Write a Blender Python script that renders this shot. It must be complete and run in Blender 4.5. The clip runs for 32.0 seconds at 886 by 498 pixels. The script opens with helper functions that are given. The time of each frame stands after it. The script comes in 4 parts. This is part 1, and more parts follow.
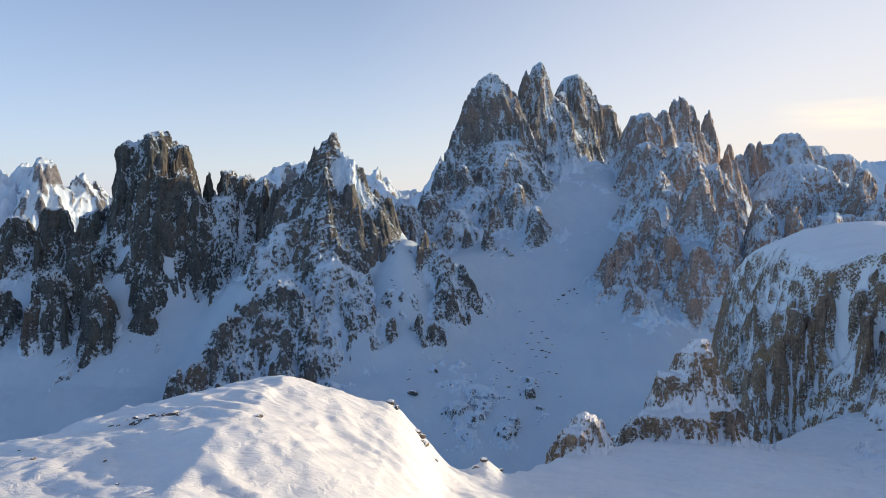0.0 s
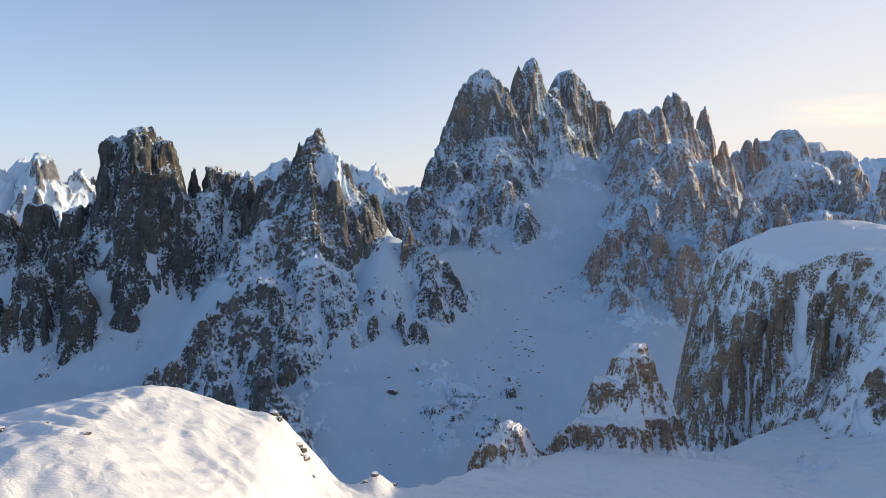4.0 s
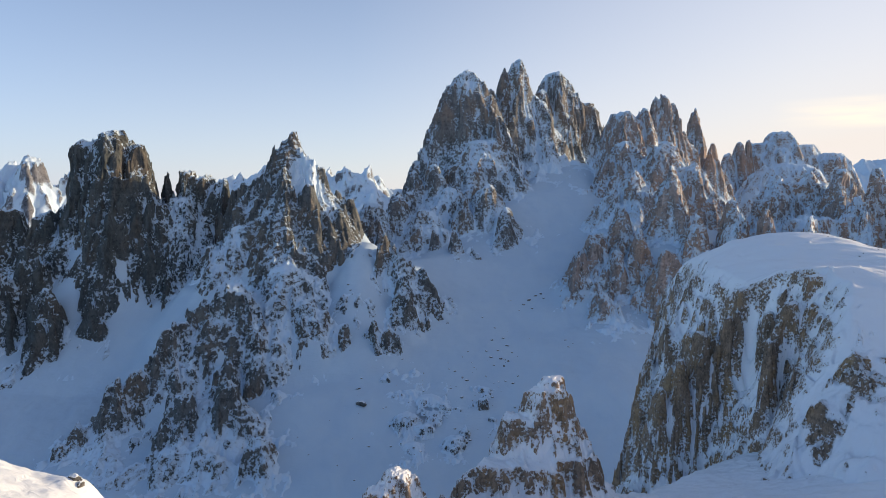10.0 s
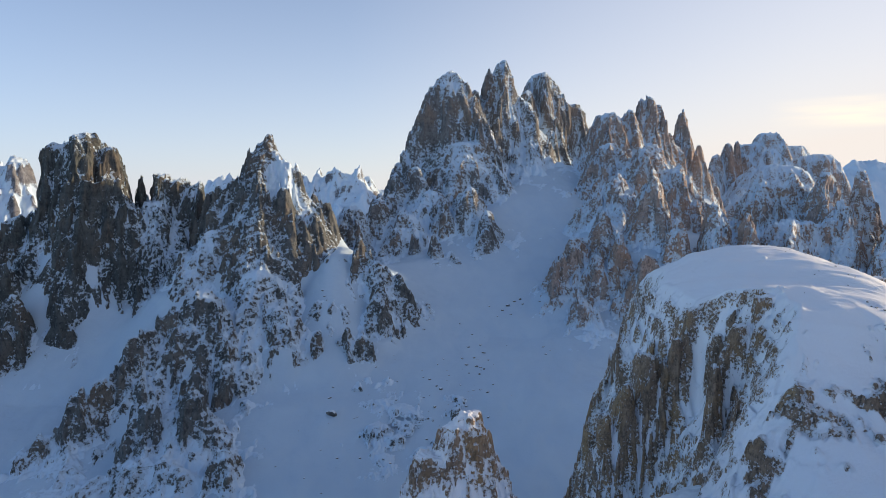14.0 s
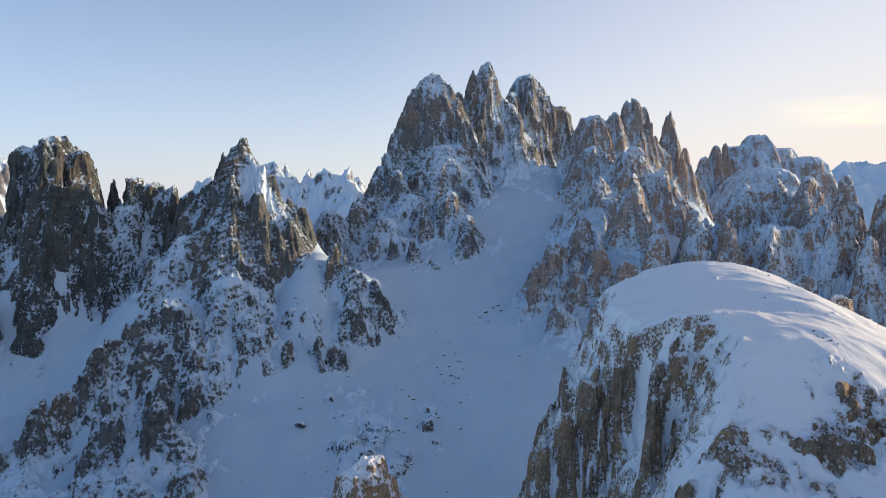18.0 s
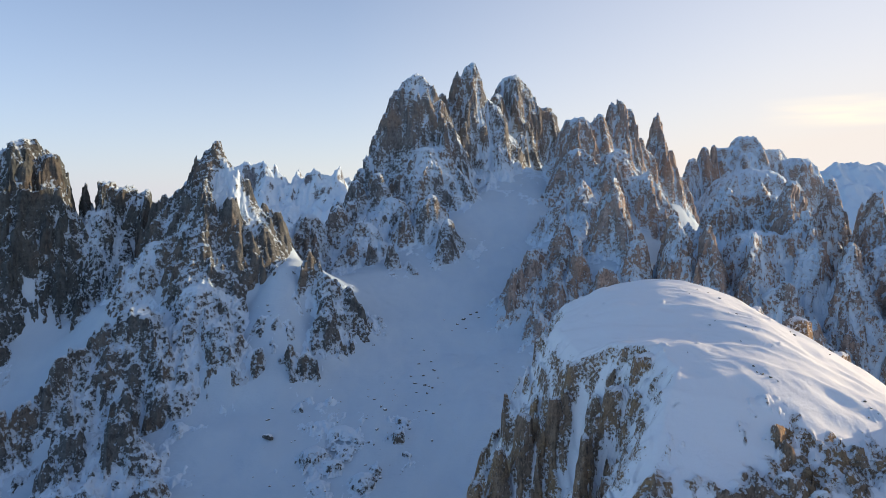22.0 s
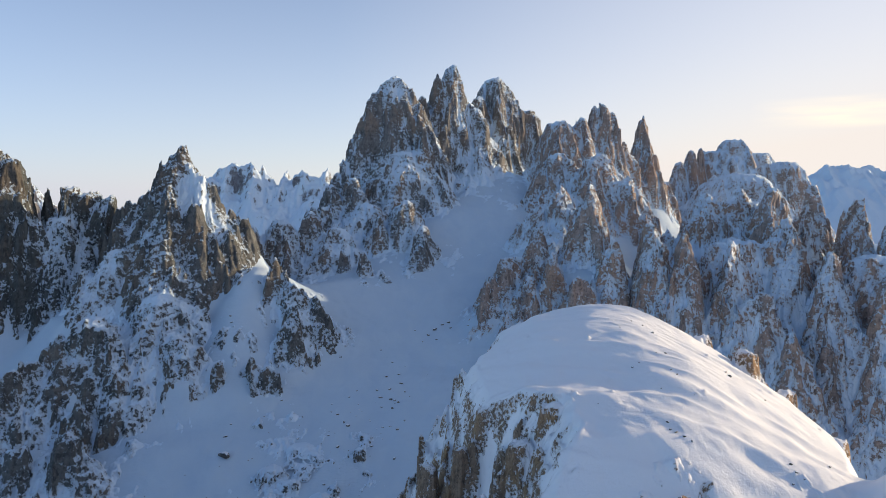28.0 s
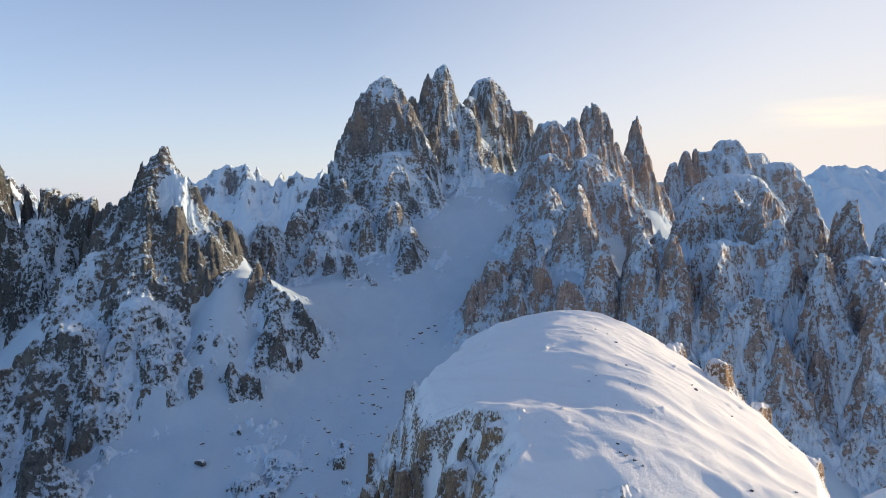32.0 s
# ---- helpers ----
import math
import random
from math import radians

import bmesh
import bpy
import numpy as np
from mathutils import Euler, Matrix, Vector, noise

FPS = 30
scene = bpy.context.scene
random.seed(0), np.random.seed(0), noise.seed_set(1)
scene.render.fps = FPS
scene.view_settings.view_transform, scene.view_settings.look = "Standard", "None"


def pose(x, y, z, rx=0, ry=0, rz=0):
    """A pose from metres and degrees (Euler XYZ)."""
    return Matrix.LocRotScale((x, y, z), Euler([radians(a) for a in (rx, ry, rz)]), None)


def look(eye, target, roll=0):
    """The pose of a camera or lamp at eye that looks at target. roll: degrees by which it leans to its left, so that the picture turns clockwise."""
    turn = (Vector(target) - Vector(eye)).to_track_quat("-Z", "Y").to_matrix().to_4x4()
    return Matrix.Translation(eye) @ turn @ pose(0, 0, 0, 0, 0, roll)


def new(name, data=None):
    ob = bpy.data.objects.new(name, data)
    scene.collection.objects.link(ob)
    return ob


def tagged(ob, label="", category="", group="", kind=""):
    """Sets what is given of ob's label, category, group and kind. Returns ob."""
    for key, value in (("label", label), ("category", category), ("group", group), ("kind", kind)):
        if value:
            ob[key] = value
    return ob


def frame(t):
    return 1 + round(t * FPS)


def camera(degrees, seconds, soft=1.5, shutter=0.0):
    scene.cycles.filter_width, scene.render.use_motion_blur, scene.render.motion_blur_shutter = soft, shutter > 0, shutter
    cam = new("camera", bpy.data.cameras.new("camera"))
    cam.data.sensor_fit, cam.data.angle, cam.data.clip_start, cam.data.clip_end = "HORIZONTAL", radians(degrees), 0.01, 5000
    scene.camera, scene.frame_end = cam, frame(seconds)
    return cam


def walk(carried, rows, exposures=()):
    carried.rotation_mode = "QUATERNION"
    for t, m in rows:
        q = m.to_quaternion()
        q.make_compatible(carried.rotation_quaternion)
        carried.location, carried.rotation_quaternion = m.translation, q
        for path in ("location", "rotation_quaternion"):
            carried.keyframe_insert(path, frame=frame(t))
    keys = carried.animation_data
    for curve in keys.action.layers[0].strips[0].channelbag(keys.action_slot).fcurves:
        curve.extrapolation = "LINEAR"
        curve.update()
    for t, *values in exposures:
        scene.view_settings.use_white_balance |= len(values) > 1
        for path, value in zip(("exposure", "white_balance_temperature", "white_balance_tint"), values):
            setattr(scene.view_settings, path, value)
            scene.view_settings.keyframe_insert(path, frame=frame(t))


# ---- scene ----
cam = camera(67.2, 32.0, soft=0.5)
METRES, EYE, TILT, LEAN, TURN = 320.0, 300.0, -4.4, 0.0, 0.0
ROWS = [
    (0.0, 0.0, 0.0, 0.0, 0.0, 0.0, -0.0),
    (0.5, 0.0158, 0.0023, 0.0007, 0.08, -0.1, -0.0),
    (1.0, 0.0322, 0.0057, 0.0012, 0.12, -0.17, -0.03),
    (1.5, 0.0484, 0.01, 0.0018, 0.15, -0.23, -0.06),
    (2.0, 0.0633, 0.0154, 0.0026, 0.19, -0.27, -0.1),
    (2.5, 0.0775, 0.0212, 0.0034, 0.22, -0.31, -0.12),
    (3.0, 0.0909, 0.0276, 0.004, 0.26, -0.34, -0.13),
    (3.5, 0.1037, 0.0345, 0.0048, 0.29, -0.34, -0.14),
    (5.5, 0.1506, 0.0634, 0.0121, 0.38, -0.27, -0.15),
    (6.0, 0.1616, 0.0709, 0.0146, 0.4, -0.26, -0.16),
    (6.5, 0.1725, 0.0787, 0.017, 0.41, -0.24, -0.15),
    (7.0, 0.1839, 0.0866, 0.0195, 0.42, -0.23, -0.14),
    (7.5, 0.1959, 0.0946, 0.0221, 0.43, -0.23, -0.11),
    (8.0, 0.2084, 0.1028, 0.0246, 0.43, -0.21, -0.11),
    (8.5, 0.2211, 0.1109, 0.0273, 0.42, -0.2, -0.1),
    (9.0, 0.2342, 0.1192, 0.0299, 0.41, -0.2, -0.09),
    (9.5, 0.2476, 0.1278, 0.0326, 0.38, -0.21, -0.09),
    (10.0, 0.2616, 0.1379, 0.0353, 0.37, -0.21, -0.08),
    (10.5, 0.2753, 0.1463, 0.0383, 0.36, -0.22, -0.07),
    (11.0, 0.2892, 0.1549, 0.0421, 0.32, -0.22, -0.06),
    (11.5, 0.3036, 0.1639, 0.0462, 0.27, -0.22, -0.06),
    (12.0, 0.3176, 0.1724, 0.0506, 0.22, -0.23, -0.04),
    (12.5, 0.3317, 0.181, 0.0549, 0.18, -0.23, -0.04),
    (13.0, 0.346, 0.1897, 0.0591, 0.14, -0.25, -0.04),
    (13.5, 0.3603, 0.1984, 0.0632, 0.1, -0.25, -0.04),
    (14.0, 0.3745, 0.2075, 0.0675, 0.05, -0.26, -0.04),
    (14.5, 0.3887, 0.2162, 0.0717, 0.01, -0.26, -0.04),
    (16.5, 0.4451, 0.2515, 0.0894, -0.16, -0.27, -0.05),
    (17.0, 0.459, 0.2603, 0.0942, -0.21, -0.27, -0.06),
    (17.5, 0.473, 0.2691, 0.099, -0.27, -0.29, -0.05),
    (18.0, 0.487, 0.2776, 0.1038, -0.31, -0.29, -0.04),
    (18.5, 0.5012, 0.2865, 0.1084, -0.35, -0.3, -0.04),
    (19.0, 0.515, 0.295, 0.1131, -0.41, -0.32, -0.05),
    (19.5, 0.5292, 0.3037, 0.118, -0.45, -0.32, -0.05),
    (20.0, 0.5432, 0.3123, 0.1229, -0.49, -0.34, -0.04),
    (20.5, 0.5573, 0.321, 0.128, -0.53, -0.34, -0.04),
    (21.0, 0.5715, 0.3296, 0.133, -0.58, -0.36, -0.04),
    (21.5, 0.5856, 0.3384, 0.1382, -0.6, -0.38, -0.05),
    (22.0, 0.5995, 0.3469, 0.1433, -0.64, -0.39, -0.05),
    (22.5, 0.6132, 0.3554, 0.1485, -0.69, -0.4, -0.08),
    (23.0, 0.6266, 0.3641, 0.1535, -0.72, -0.4, -0.09),
    (23.5, 0.6398, 0.3726, 0.1586, -0.76, -0.41, -0.09),
    (24.0, 0.6524, 0.3814, 0.1638, -0.79, -0.42, -0.1),
    (24.5, 0.6649, 0.3901, 0.1689, -0.82, -0.42, -0.11),
    (25.0, 0.6771, 0.3988, 0.1739, -0.84, -0.42, -0.11),
    (25.5, 0.6892, 0.4075, 0.179, -0.87, -0.41, -0.11),
    (27.5, 0.7338, 0.4407, 0.1894, -0.96, -0.37, -0.12),
    (28.0, 0.7446, 0.4495, 0.1897, -0.96, -0.37, -0.12),
    (28.5, 0.755, 0.4582, 0.1903, -0.96, -0.36, -0.11),
    (29.0, 0.7651, 0.4667, 0.1909, -0.97, -0.36, -0.1),
    (29.5, 0.7751, 0.4754, 0.1915, -0.97, -0.36, -0.09),
    (30.0, 0.7843, 0.4834, 0.192, -0.98, -0.35, -0.08),
    (30.5, 0.7939, 0.492, 0.1925, -0.98, -0.33, -0.08),
    (31.0, 0.8033, 0.5003, 0.193, -1.0, -0.32, -0.06),
    (31.5, 0.8125, 0.5085, 0.1934, -1.0, -0.29, -0.05),
    (32.0, 0.8214, 0.5166, 0.1939, -1.02, -0.27, -0.03),
]
walk(cam, [(t, pose(0, 0, EYE, TILT, LEAN, TURN) @ pose(METRES * x, METRES * y, METRES * z, 90 + pitch, roll, yaw)) for t, x, y, z, yaw, pitch, roll in ROWS],
     exposures=[(0.0, 0.78, 7550, 11), (32.0, 0.78, 7550, 11)])

SUN_TURN, SUN_RISE = 76.0, 10.0   # degrees right of ahead (+y), degrees above the horizon

# ---- world and sun ----
world = bpy.data.worlds.new("world")
scene.world = world
world.use_nodes = True
wt = world.node_tree
wt.nodes.clear()
sky = wt.nodes.new("ShaderNodeTexSky")
sky.sky_type, sky.sun_disc = "NISHITA", False
sky.sun_elevation, sky.sun_rotation = radians(SUN_RISE), radians(SUN_TURN)
sky.altitude, sky.air_density, sky.dust_density, sky.ozone_density = 2400, 1.0, 0.75, 3.8
back = wt.nodes.new("ShaderNodeBackground")
back.inputs["Strength"].default_value = 0.15
out = wt.nodes.new("ShaderNodeOutputWorld")


def sky_math(op, a, b=0.0):
    node = wt.nodes.new("ShaderNodeMath")
    node.operation, node.use_clamp = op, False
    for k, v in enumerate((a, b)):
        if isinstance(v, (int, float)):
            node.inputs[k].default_value = v
        else:
            wt.links.new(v, node.inputs[k])
    return node.outputs[0]


def sky_mix(fac, a, b):
    node = wt.nodes.new("ShaderNodeMix")
    node.data_type, node.clamp_factor = "RGBA", True
    for v, slot in ((fac, node.inputs[0]), (a, node.inputs[6]), (b, node.inputs[7])):
        if isinstance(v, (int, float)):
            slot.default_value = v
        elif isinstance(v, tuple):
            slot.default_value = (*v, 1)
        else:
            wt.links.new(v, slot)
    return node.outputs[2]


# a layer of pale haze over the horizon, whiter towards the sun
sky_way = wt.nodes.new("ShaderNodeTexCoord").outputs["Generated"]
parts = wt.nodes.new("ShaderNodeSeparateXYZ")
wt.links.new(sky_way, parts.inputs[0])
sunward = sky_math("ADD", sky_math("MULTIPLY", parts.outputs[0], math.sin(radians(SUN_TURN))), sky_math("MULTIPLY", parts.outputs[1], math.cos(radians(SUN_TURN))))
sunward = sky_math("MULTIPLY", sky_math("ADD", sunward, 0.35), 1.0)
haze = sky_mix(sunward, (2.3, 2.57, 3.45), (3.4, 3.4, 3.6))
layer = sky_math("MULTIPLY", sky_math("EXPONENT", sky_math("MULTIPLY", sky_math("MAXIMUM", parts.outputs[2], 0.0), -4.2)), 0.86)
layer = sky_math("MULTIPLY", layer, sky_math("ADD", 1.0, sky_math("MULTIPLY", sky_math("MINIMUM", sunward, 0.0), 1.25)))
layer = sky_math("ADD", layer, sky_math("MULTIPLY", sky_math("MAXIMUM", sky_math("SUBTRACT", sunward, 0.45), 0.0), 0.6))
shown = sky_mix(layer, sky.outputs[0], haze)
# thin streaks of high cloud low in the sunny part of the sky
streak_at = wt.nodes.new("ShaderNodeVectorMath")
streak_at.operation = "MULTIPLY"
streak_at.inputs[1].default_value = (5.0, 5.0, 62.0)
wt.links.new(sky_way, streak_at.inputs[0])
streak = wt.nodes.new("ShaderNodeTexNoise")
streak.inputs["Scale"].default_value, streak.inputs["Detail"].default_value = 1.0, 5.0
wt.links.new(streak_at.outputs[0], streak.inputs["Vector"])
band = sky_math("SUBTRACT", 1.0, sky_math("MULTIPLY", sky_math("ABSOLUTE", sky_math("SUBTRACT", parts.outputs[2], 0.105)), 45.0))
cloud = sky_math("MULTIPLY", sky_math("MAXIMUM", band, 0.0), sky_math("MULTIPLY", sky_math("MAXIMUM", sky_math("SUBTRACT", streak.outputs["Fac"], 0.42), 0.0), 5.0))
cloud = sky_math("MULTIPLY", cloud, sky_math("MINIMUM", sky_math("MULTIPLY", sky_math("MAXIMUM", sky_math("SUBTRACT", sunward, 0.98), 0.0), 12.0), 1.0))
shown = sky_mix(cloud, shown, (4.45, 4.2, 3.8))
wt.links.new(shown, back.inputs["Color"])
wt.links.new(back.outputs[0], out.inputs["Surface"])

sun_data = bpy.data.lights.new("sun", "SUN")
sun_data.energy, sun_data.angle, sun_data.color = 2.65, radians(0.53), (1.0, 0.85, 0.64)
sun = new("sun", sun_data)
sun_way = Vector((math.sin(radians(SUN_TURN)) * math.cos(radians(SUN_RISE)), math.cos(radians(SUN_TURN)) * math.cos(radians(SUN_RISE)), math.sin(radians(SUN_RISE))))
sun.matrix_world = look(sun_way * 900 + Vector((0, 0, 300)), (0, 0, 300))


# ---- materials ----
class Net:
    """A small helper round a material's nodes."""

    def __init__(self, name):
        self.mat = bpy.data.materials.new(name)
        self.mat.use_nodes = True
        self.tree = self.mat.node_tree
        self.tree.nodes.clear()
        self.bsdf = self.add("ShaderNodeBsdfPrincipled")
        self.output = self.add("ShaderNodeOutputMaterial")
        self.link(self.bsdf.outputs[0], self.output.inputs[0])
        self.where = self.add("ShaderNodeNewGeometry")

    def add(self, kind, **values):
        node = self.tree.nodes.new(kind)
        for key, value in values.items():
            node.inputs[key.replace("_", " ")].default_value = value
        return node

    def link(self, a, b):
        self.tree.links.new(a, b)

    def scaled(self, sx, sy, sz):
        node = self.tree.nodes.new("ShaderNodeVectorMath")
        node.operation = "MULTIPLY"
        self.link(self.where.outputs["Position"], node.inputs[0])
        node.inputs[1].default_value = (sx, sy, sz)
        return node.outputs[0]

    def noise(self, size, detail=5.0, rough=0.55, stretch=(1, 1, 1), warp=0.0):
        node = self.add("ShaderNodeTexNoise", Scale=1.0, Detail=detail, Roughness=rough, Distortion=warp)
        self.link(self.scaled(stretch[0] / size, stretch[1] / size, stretch[2] / size), node.inputs["Vector"])
        return node.outputs["Fac"]

    def math(self, op, a, b=0.0, c=0.0):
        node = self.tree.nodes.new("ShaderNodeMath")
        node.operation = op
        for i, v in enumerate((a, b, c)):
            if isinstance(v, (int, float)):
                node.inputs[i].default_value = v
            else:
                self.link(v, node.inputs[i])
        return node.outputs[0]

    def ramp(self, fac, stops):
        node = self.tree.nodes.new("ShaderNodeValToRGB")
        ramp = node.color_ramp
        while len(ramp.elements) < len(stops):
            ramp.elements.new(0.5)
        for el, (at, col) in zip(ramp.elements, stops):
            el.position, el.color = at, (*col, 1)
        self.link(fac, node.inputs[0])
        return node.outputs[0]

    def mix(self, fac, a, b, blend="MIX"):
        node = self.tree.nodes.new("ShaderNodeMix")
        node.data_type, node.blend_type = "RGBA", blend
        for v, slot in ((fac, node.inputs[0]), (a, node.inputs[6]), (b, node.inputs[7])):
            if isinstance(v, (int, float)):
                slot.default_value = v
            elif isinstance(v, tuple):
                slot.default_value = (*v, 1)
            else:
                self.link(v, slot)
        return node.outputs[2]

    def bump(self, height, depth, strength=1.0, under=None):
        node = self.add("ShaderNodeBump", Strength=strength, Distance=depth)
        self.link(height, node.inputs["Height"])
        if under is not None:
            self.link(under, node.inputs["Normal"])
        return node.outputs[0]

    def step(self, value, low, high):
        node = self.tree.nodes.new("ShaderNodeMapRange")
        node.interpolation_type = "SMOOTHSTEP"
        self.link(value, node.inputs[0])
        node.inputs[1].default_value, node.inputs[2].default_value = low, high
        return node.outputs[0]


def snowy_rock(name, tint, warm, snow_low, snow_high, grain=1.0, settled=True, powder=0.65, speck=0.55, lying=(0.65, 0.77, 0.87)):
    """Dolomite rock with snow lying wherever the surface is flat enough to hold it."""
    n = Net(name)
    big = n.noise(60 * grain, 4, 0.6, (1, 1, 0.5))
    mid = n.noise(14 * grain, 6, 0.65, (1, 1, 0.35), 0.6)
    fine = n.noise(5.6 * grain, 5, 0.72)
    strata = n.noise(9 * grain, 3, 0.6, (0.12, 0.12, 1.0), 0.4)
    base = n.ramp(mid, [(0.28, tuple(c * 0.4 for c in tint)), (0.5, tint), (0.75, tuple(min(1, c * 1.45) for c in tint))])
    base = n.mix(n.math("MULTIPLY", n.step(big, 0.46, 0.64), 0.85), base, warm)
    base = n.mix(0.45, base, n.ramp(strata, [(0.3, (0.35, 0.35, 0.35)), (0.65, (1, 1, 1))]), "MULTIPLY")
    base = n.mix(0.8, base, n.ramp(n.noise(6.0 * grain, 6, 0.7, (1, 1, 0.6), 1.5), [(0.36, (0.25, 0.25, 0.27)), (0.52, (1, 1, 1))]), "MULTIPLY")
    crack = n.noise(8.0 * grain, 6, 0.7, (1, 1, 0.6), 1.5)
    relief = n.math("ADD", n.math("MULTIPLY", mid, 0.55), n.math("ADD", n.math("MULTIPLY", fine, 0.5), n.math("MULTIPLY", crack, 0.5)))
    relief = n.math("ADD", relief, n.math("MULTIPLY", strata, 0.25))
    carved = n.bump(relief, 4.0 * grain, 1.0)
    up = n.tree.nodes.new("ShaderNodeSeparateXYZ")
    n.link(carved, up.inputs[0])
    lies = n.tree.nodes.new("ShaderNodeAttribute")
    lies.attribute_name = "snow"
    if settled:
        lie = n.math("ADD", n.math("MULTIPLY", lies.outputs["Fac"], 0.72), n.math("MULTIPLY", up.outputs[2], 0.33))
    else:
        lie = n.math("ADD", up.outputs[2], n.math("MULTIPLY", n.math("SUBTRACT", big, 0.5), 0.5))
    lie = n.math("ADD", lie, n.math("MULTIPLY", n.math("SUBTRACT", mid, 0.5), 0.26))
    lie = n.math("ADD", lie, n.math("MULTIPLY", n.math("SUBTRACT", fine, 0.5), speck))
    snow = n.step(lie, snow_low, snow_high)
    # powder caught in cracks and on small holds
    hold = n.math("ADD", n.math("MULTIPLY", fine, 0.75), n.math("MULTIPLY", crack, 0.25))
    hold = n.math("ADD", hold, n.math("MULTIPLY", up.outputs[2], 0.20))
    hold = n.math("ADD", hold, n.math("MULTIPLY", lies.outputs["Fac"], 0.22))
    snow = n.math("MAXIMUM", snow, n.math("MULTIPLY", n.step(hold, powder, powder + 0.05), 0.8))
    # the default snow colour is blued in place of shade; near rock's is neutral
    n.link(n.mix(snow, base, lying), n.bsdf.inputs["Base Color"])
    n.link(n.math("SUBTRACT", 0.9, n.math("MULTIPLY", snow, 0.25)), n.bsdf.inputs["Roughness"])
    shape = n.math("MULTIPLY", relief, n.math("SUBTRACT", 1.0, n.math("MULTIPLY", snow, 0.6)))
    n.link(n.bump(n.math("ADD", shape, n.math("MULTIPLY", snow, 0.1)), 4.0 * grain, 0.9), n.bsdf.inputs["Normal"])
    return n.mat


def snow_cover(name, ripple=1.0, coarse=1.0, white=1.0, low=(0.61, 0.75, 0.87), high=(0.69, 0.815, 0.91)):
    """Wind-packed snow: soft drifts, ripples and a fine crust. The default colours carry the blue of shade."""
    n = Net(name)
    drift = n.noise(26 * coarse, 4, 0.5, (1, 0.55, 1), 0.4)
    crust = n.noise(2.2 * coarse, 6, 0.62, (0.45, 1.0, 1.0), 0.8)
    fine = n.noise(0.5 * coarse, 4, 0.6)
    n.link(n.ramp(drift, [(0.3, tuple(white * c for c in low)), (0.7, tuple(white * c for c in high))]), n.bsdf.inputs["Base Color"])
    n.link(n.ramp(crust, [(0.3, (0.5, 0.5, 0.5)), (0.7, (0.75, 0.75, 0.75))]), n.bsdf.inputs["Roughness"])
    height = n.math("ADD", n.math("MULTIPLY", drift, 1.0), n.math("ADD", n.math("MULTIPLY", crust, 0.42 * ripple), n.math("MULTIPLY", fine, 0.05 * ripple)))
    n.link(n.bump(height, 2.5 * coarse, 0.7), n.bsdf.inputs["Normal"])
    n.bsdf.inputs["Specular IOR Level"].default_value = 0.25
    return n.mat


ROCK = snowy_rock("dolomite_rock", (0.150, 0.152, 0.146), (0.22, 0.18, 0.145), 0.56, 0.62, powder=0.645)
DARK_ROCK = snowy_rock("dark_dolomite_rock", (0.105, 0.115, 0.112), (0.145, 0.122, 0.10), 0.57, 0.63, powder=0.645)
# grey rock made paler in its base colour to imitate haze
HAZE_PALE_ROCK = snowy_rock("haze_pale_dolomite_rock", (0.22, 0.215, 0.21), (0.30, 0.235, 0.19), 0.57, 0.63, powder=0.645)
# reddish by nature; the lightness of this colour stands in for haze and glare
HAZED_RED_ROCK = snowy_rock("haze_lightened_reddish_rock", (0.43, 0.34, 0.30), (0.52, 0.345, 0.26), 0.56, 0.62, powder=0.625)
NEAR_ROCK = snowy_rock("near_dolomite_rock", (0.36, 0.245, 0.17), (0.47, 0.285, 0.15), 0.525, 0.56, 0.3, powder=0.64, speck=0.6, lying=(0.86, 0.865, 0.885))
FAR_ROCK = snowy_rock("far_snowy_rock", (0.26, 0.26, 0.28), (0.28, 0.26, 0.25), 0.26, 0.40, 3.0, False, 0.72)
FAR_PEAK = snowy_rock("far_peak_rock", (0.26, 0.26, 0.28), (0.28, 0.26, 0.25), 0.30, 0.42, 3.4, powder=0.72, speck=0.3)
BOULDER_ROCK = snowy_rock("boulder_rock", (0.15, 0.14, 0.13), (0.2, 0.16, 0.12), 0.75, 0.9, 0.3, False)
# bowl snow: shade's blue and dimness are put into its base colour
SHADE_SNOW = snow_cover("shade_blue_bowl_snow", 0.6, 1.6, 0.83)
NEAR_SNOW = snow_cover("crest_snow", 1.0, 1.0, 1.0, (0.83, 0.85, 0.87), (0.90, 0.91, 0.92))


# ---- shape helpers ----
def lattice(ix, iy, iz, seed):
    h = (ix.astype(np.int64) * 374761393 + iy.astype(np.int64) * 668265263 + iz.astype(np.int64) * 2147483647 + seed * 1274126177) & 0xFFFFFFFF
    h = ((h ^ (h >> 13)) * 1274126177) & 0xFFFFFFFF
    h = ((h ^ (h >> 16)) * 2246822519) & 0xFFFFFFFF
    return ((h ^ (h >> 15)) & 0xFFFF) / 32767.5 - 1.0


def swell(x, y, z, seed):
    """Smooth value noise from -1 to 1."""
    fx, fy, fz = np.floor(x), np.floor(y), np.floor(z)
    u, v, w = x - fx, y - fy, z - fz
    u, v, w = u * u * (3 - 2 * u), v * v * (3 - 2 * v), w * w * (3 - 2 * w)
    total = 0.0
    for dx, wx in ((0, 1 - u), (1, u)):
        for dy, wy in ((0, 1 - v), (1, v)):
            for dz, wz in ((0, 1 - w), (1, w)):
                total = total + wx * wy * wz * lattice(fx + dx, fy + dy, fz + dz, seed)
    return total


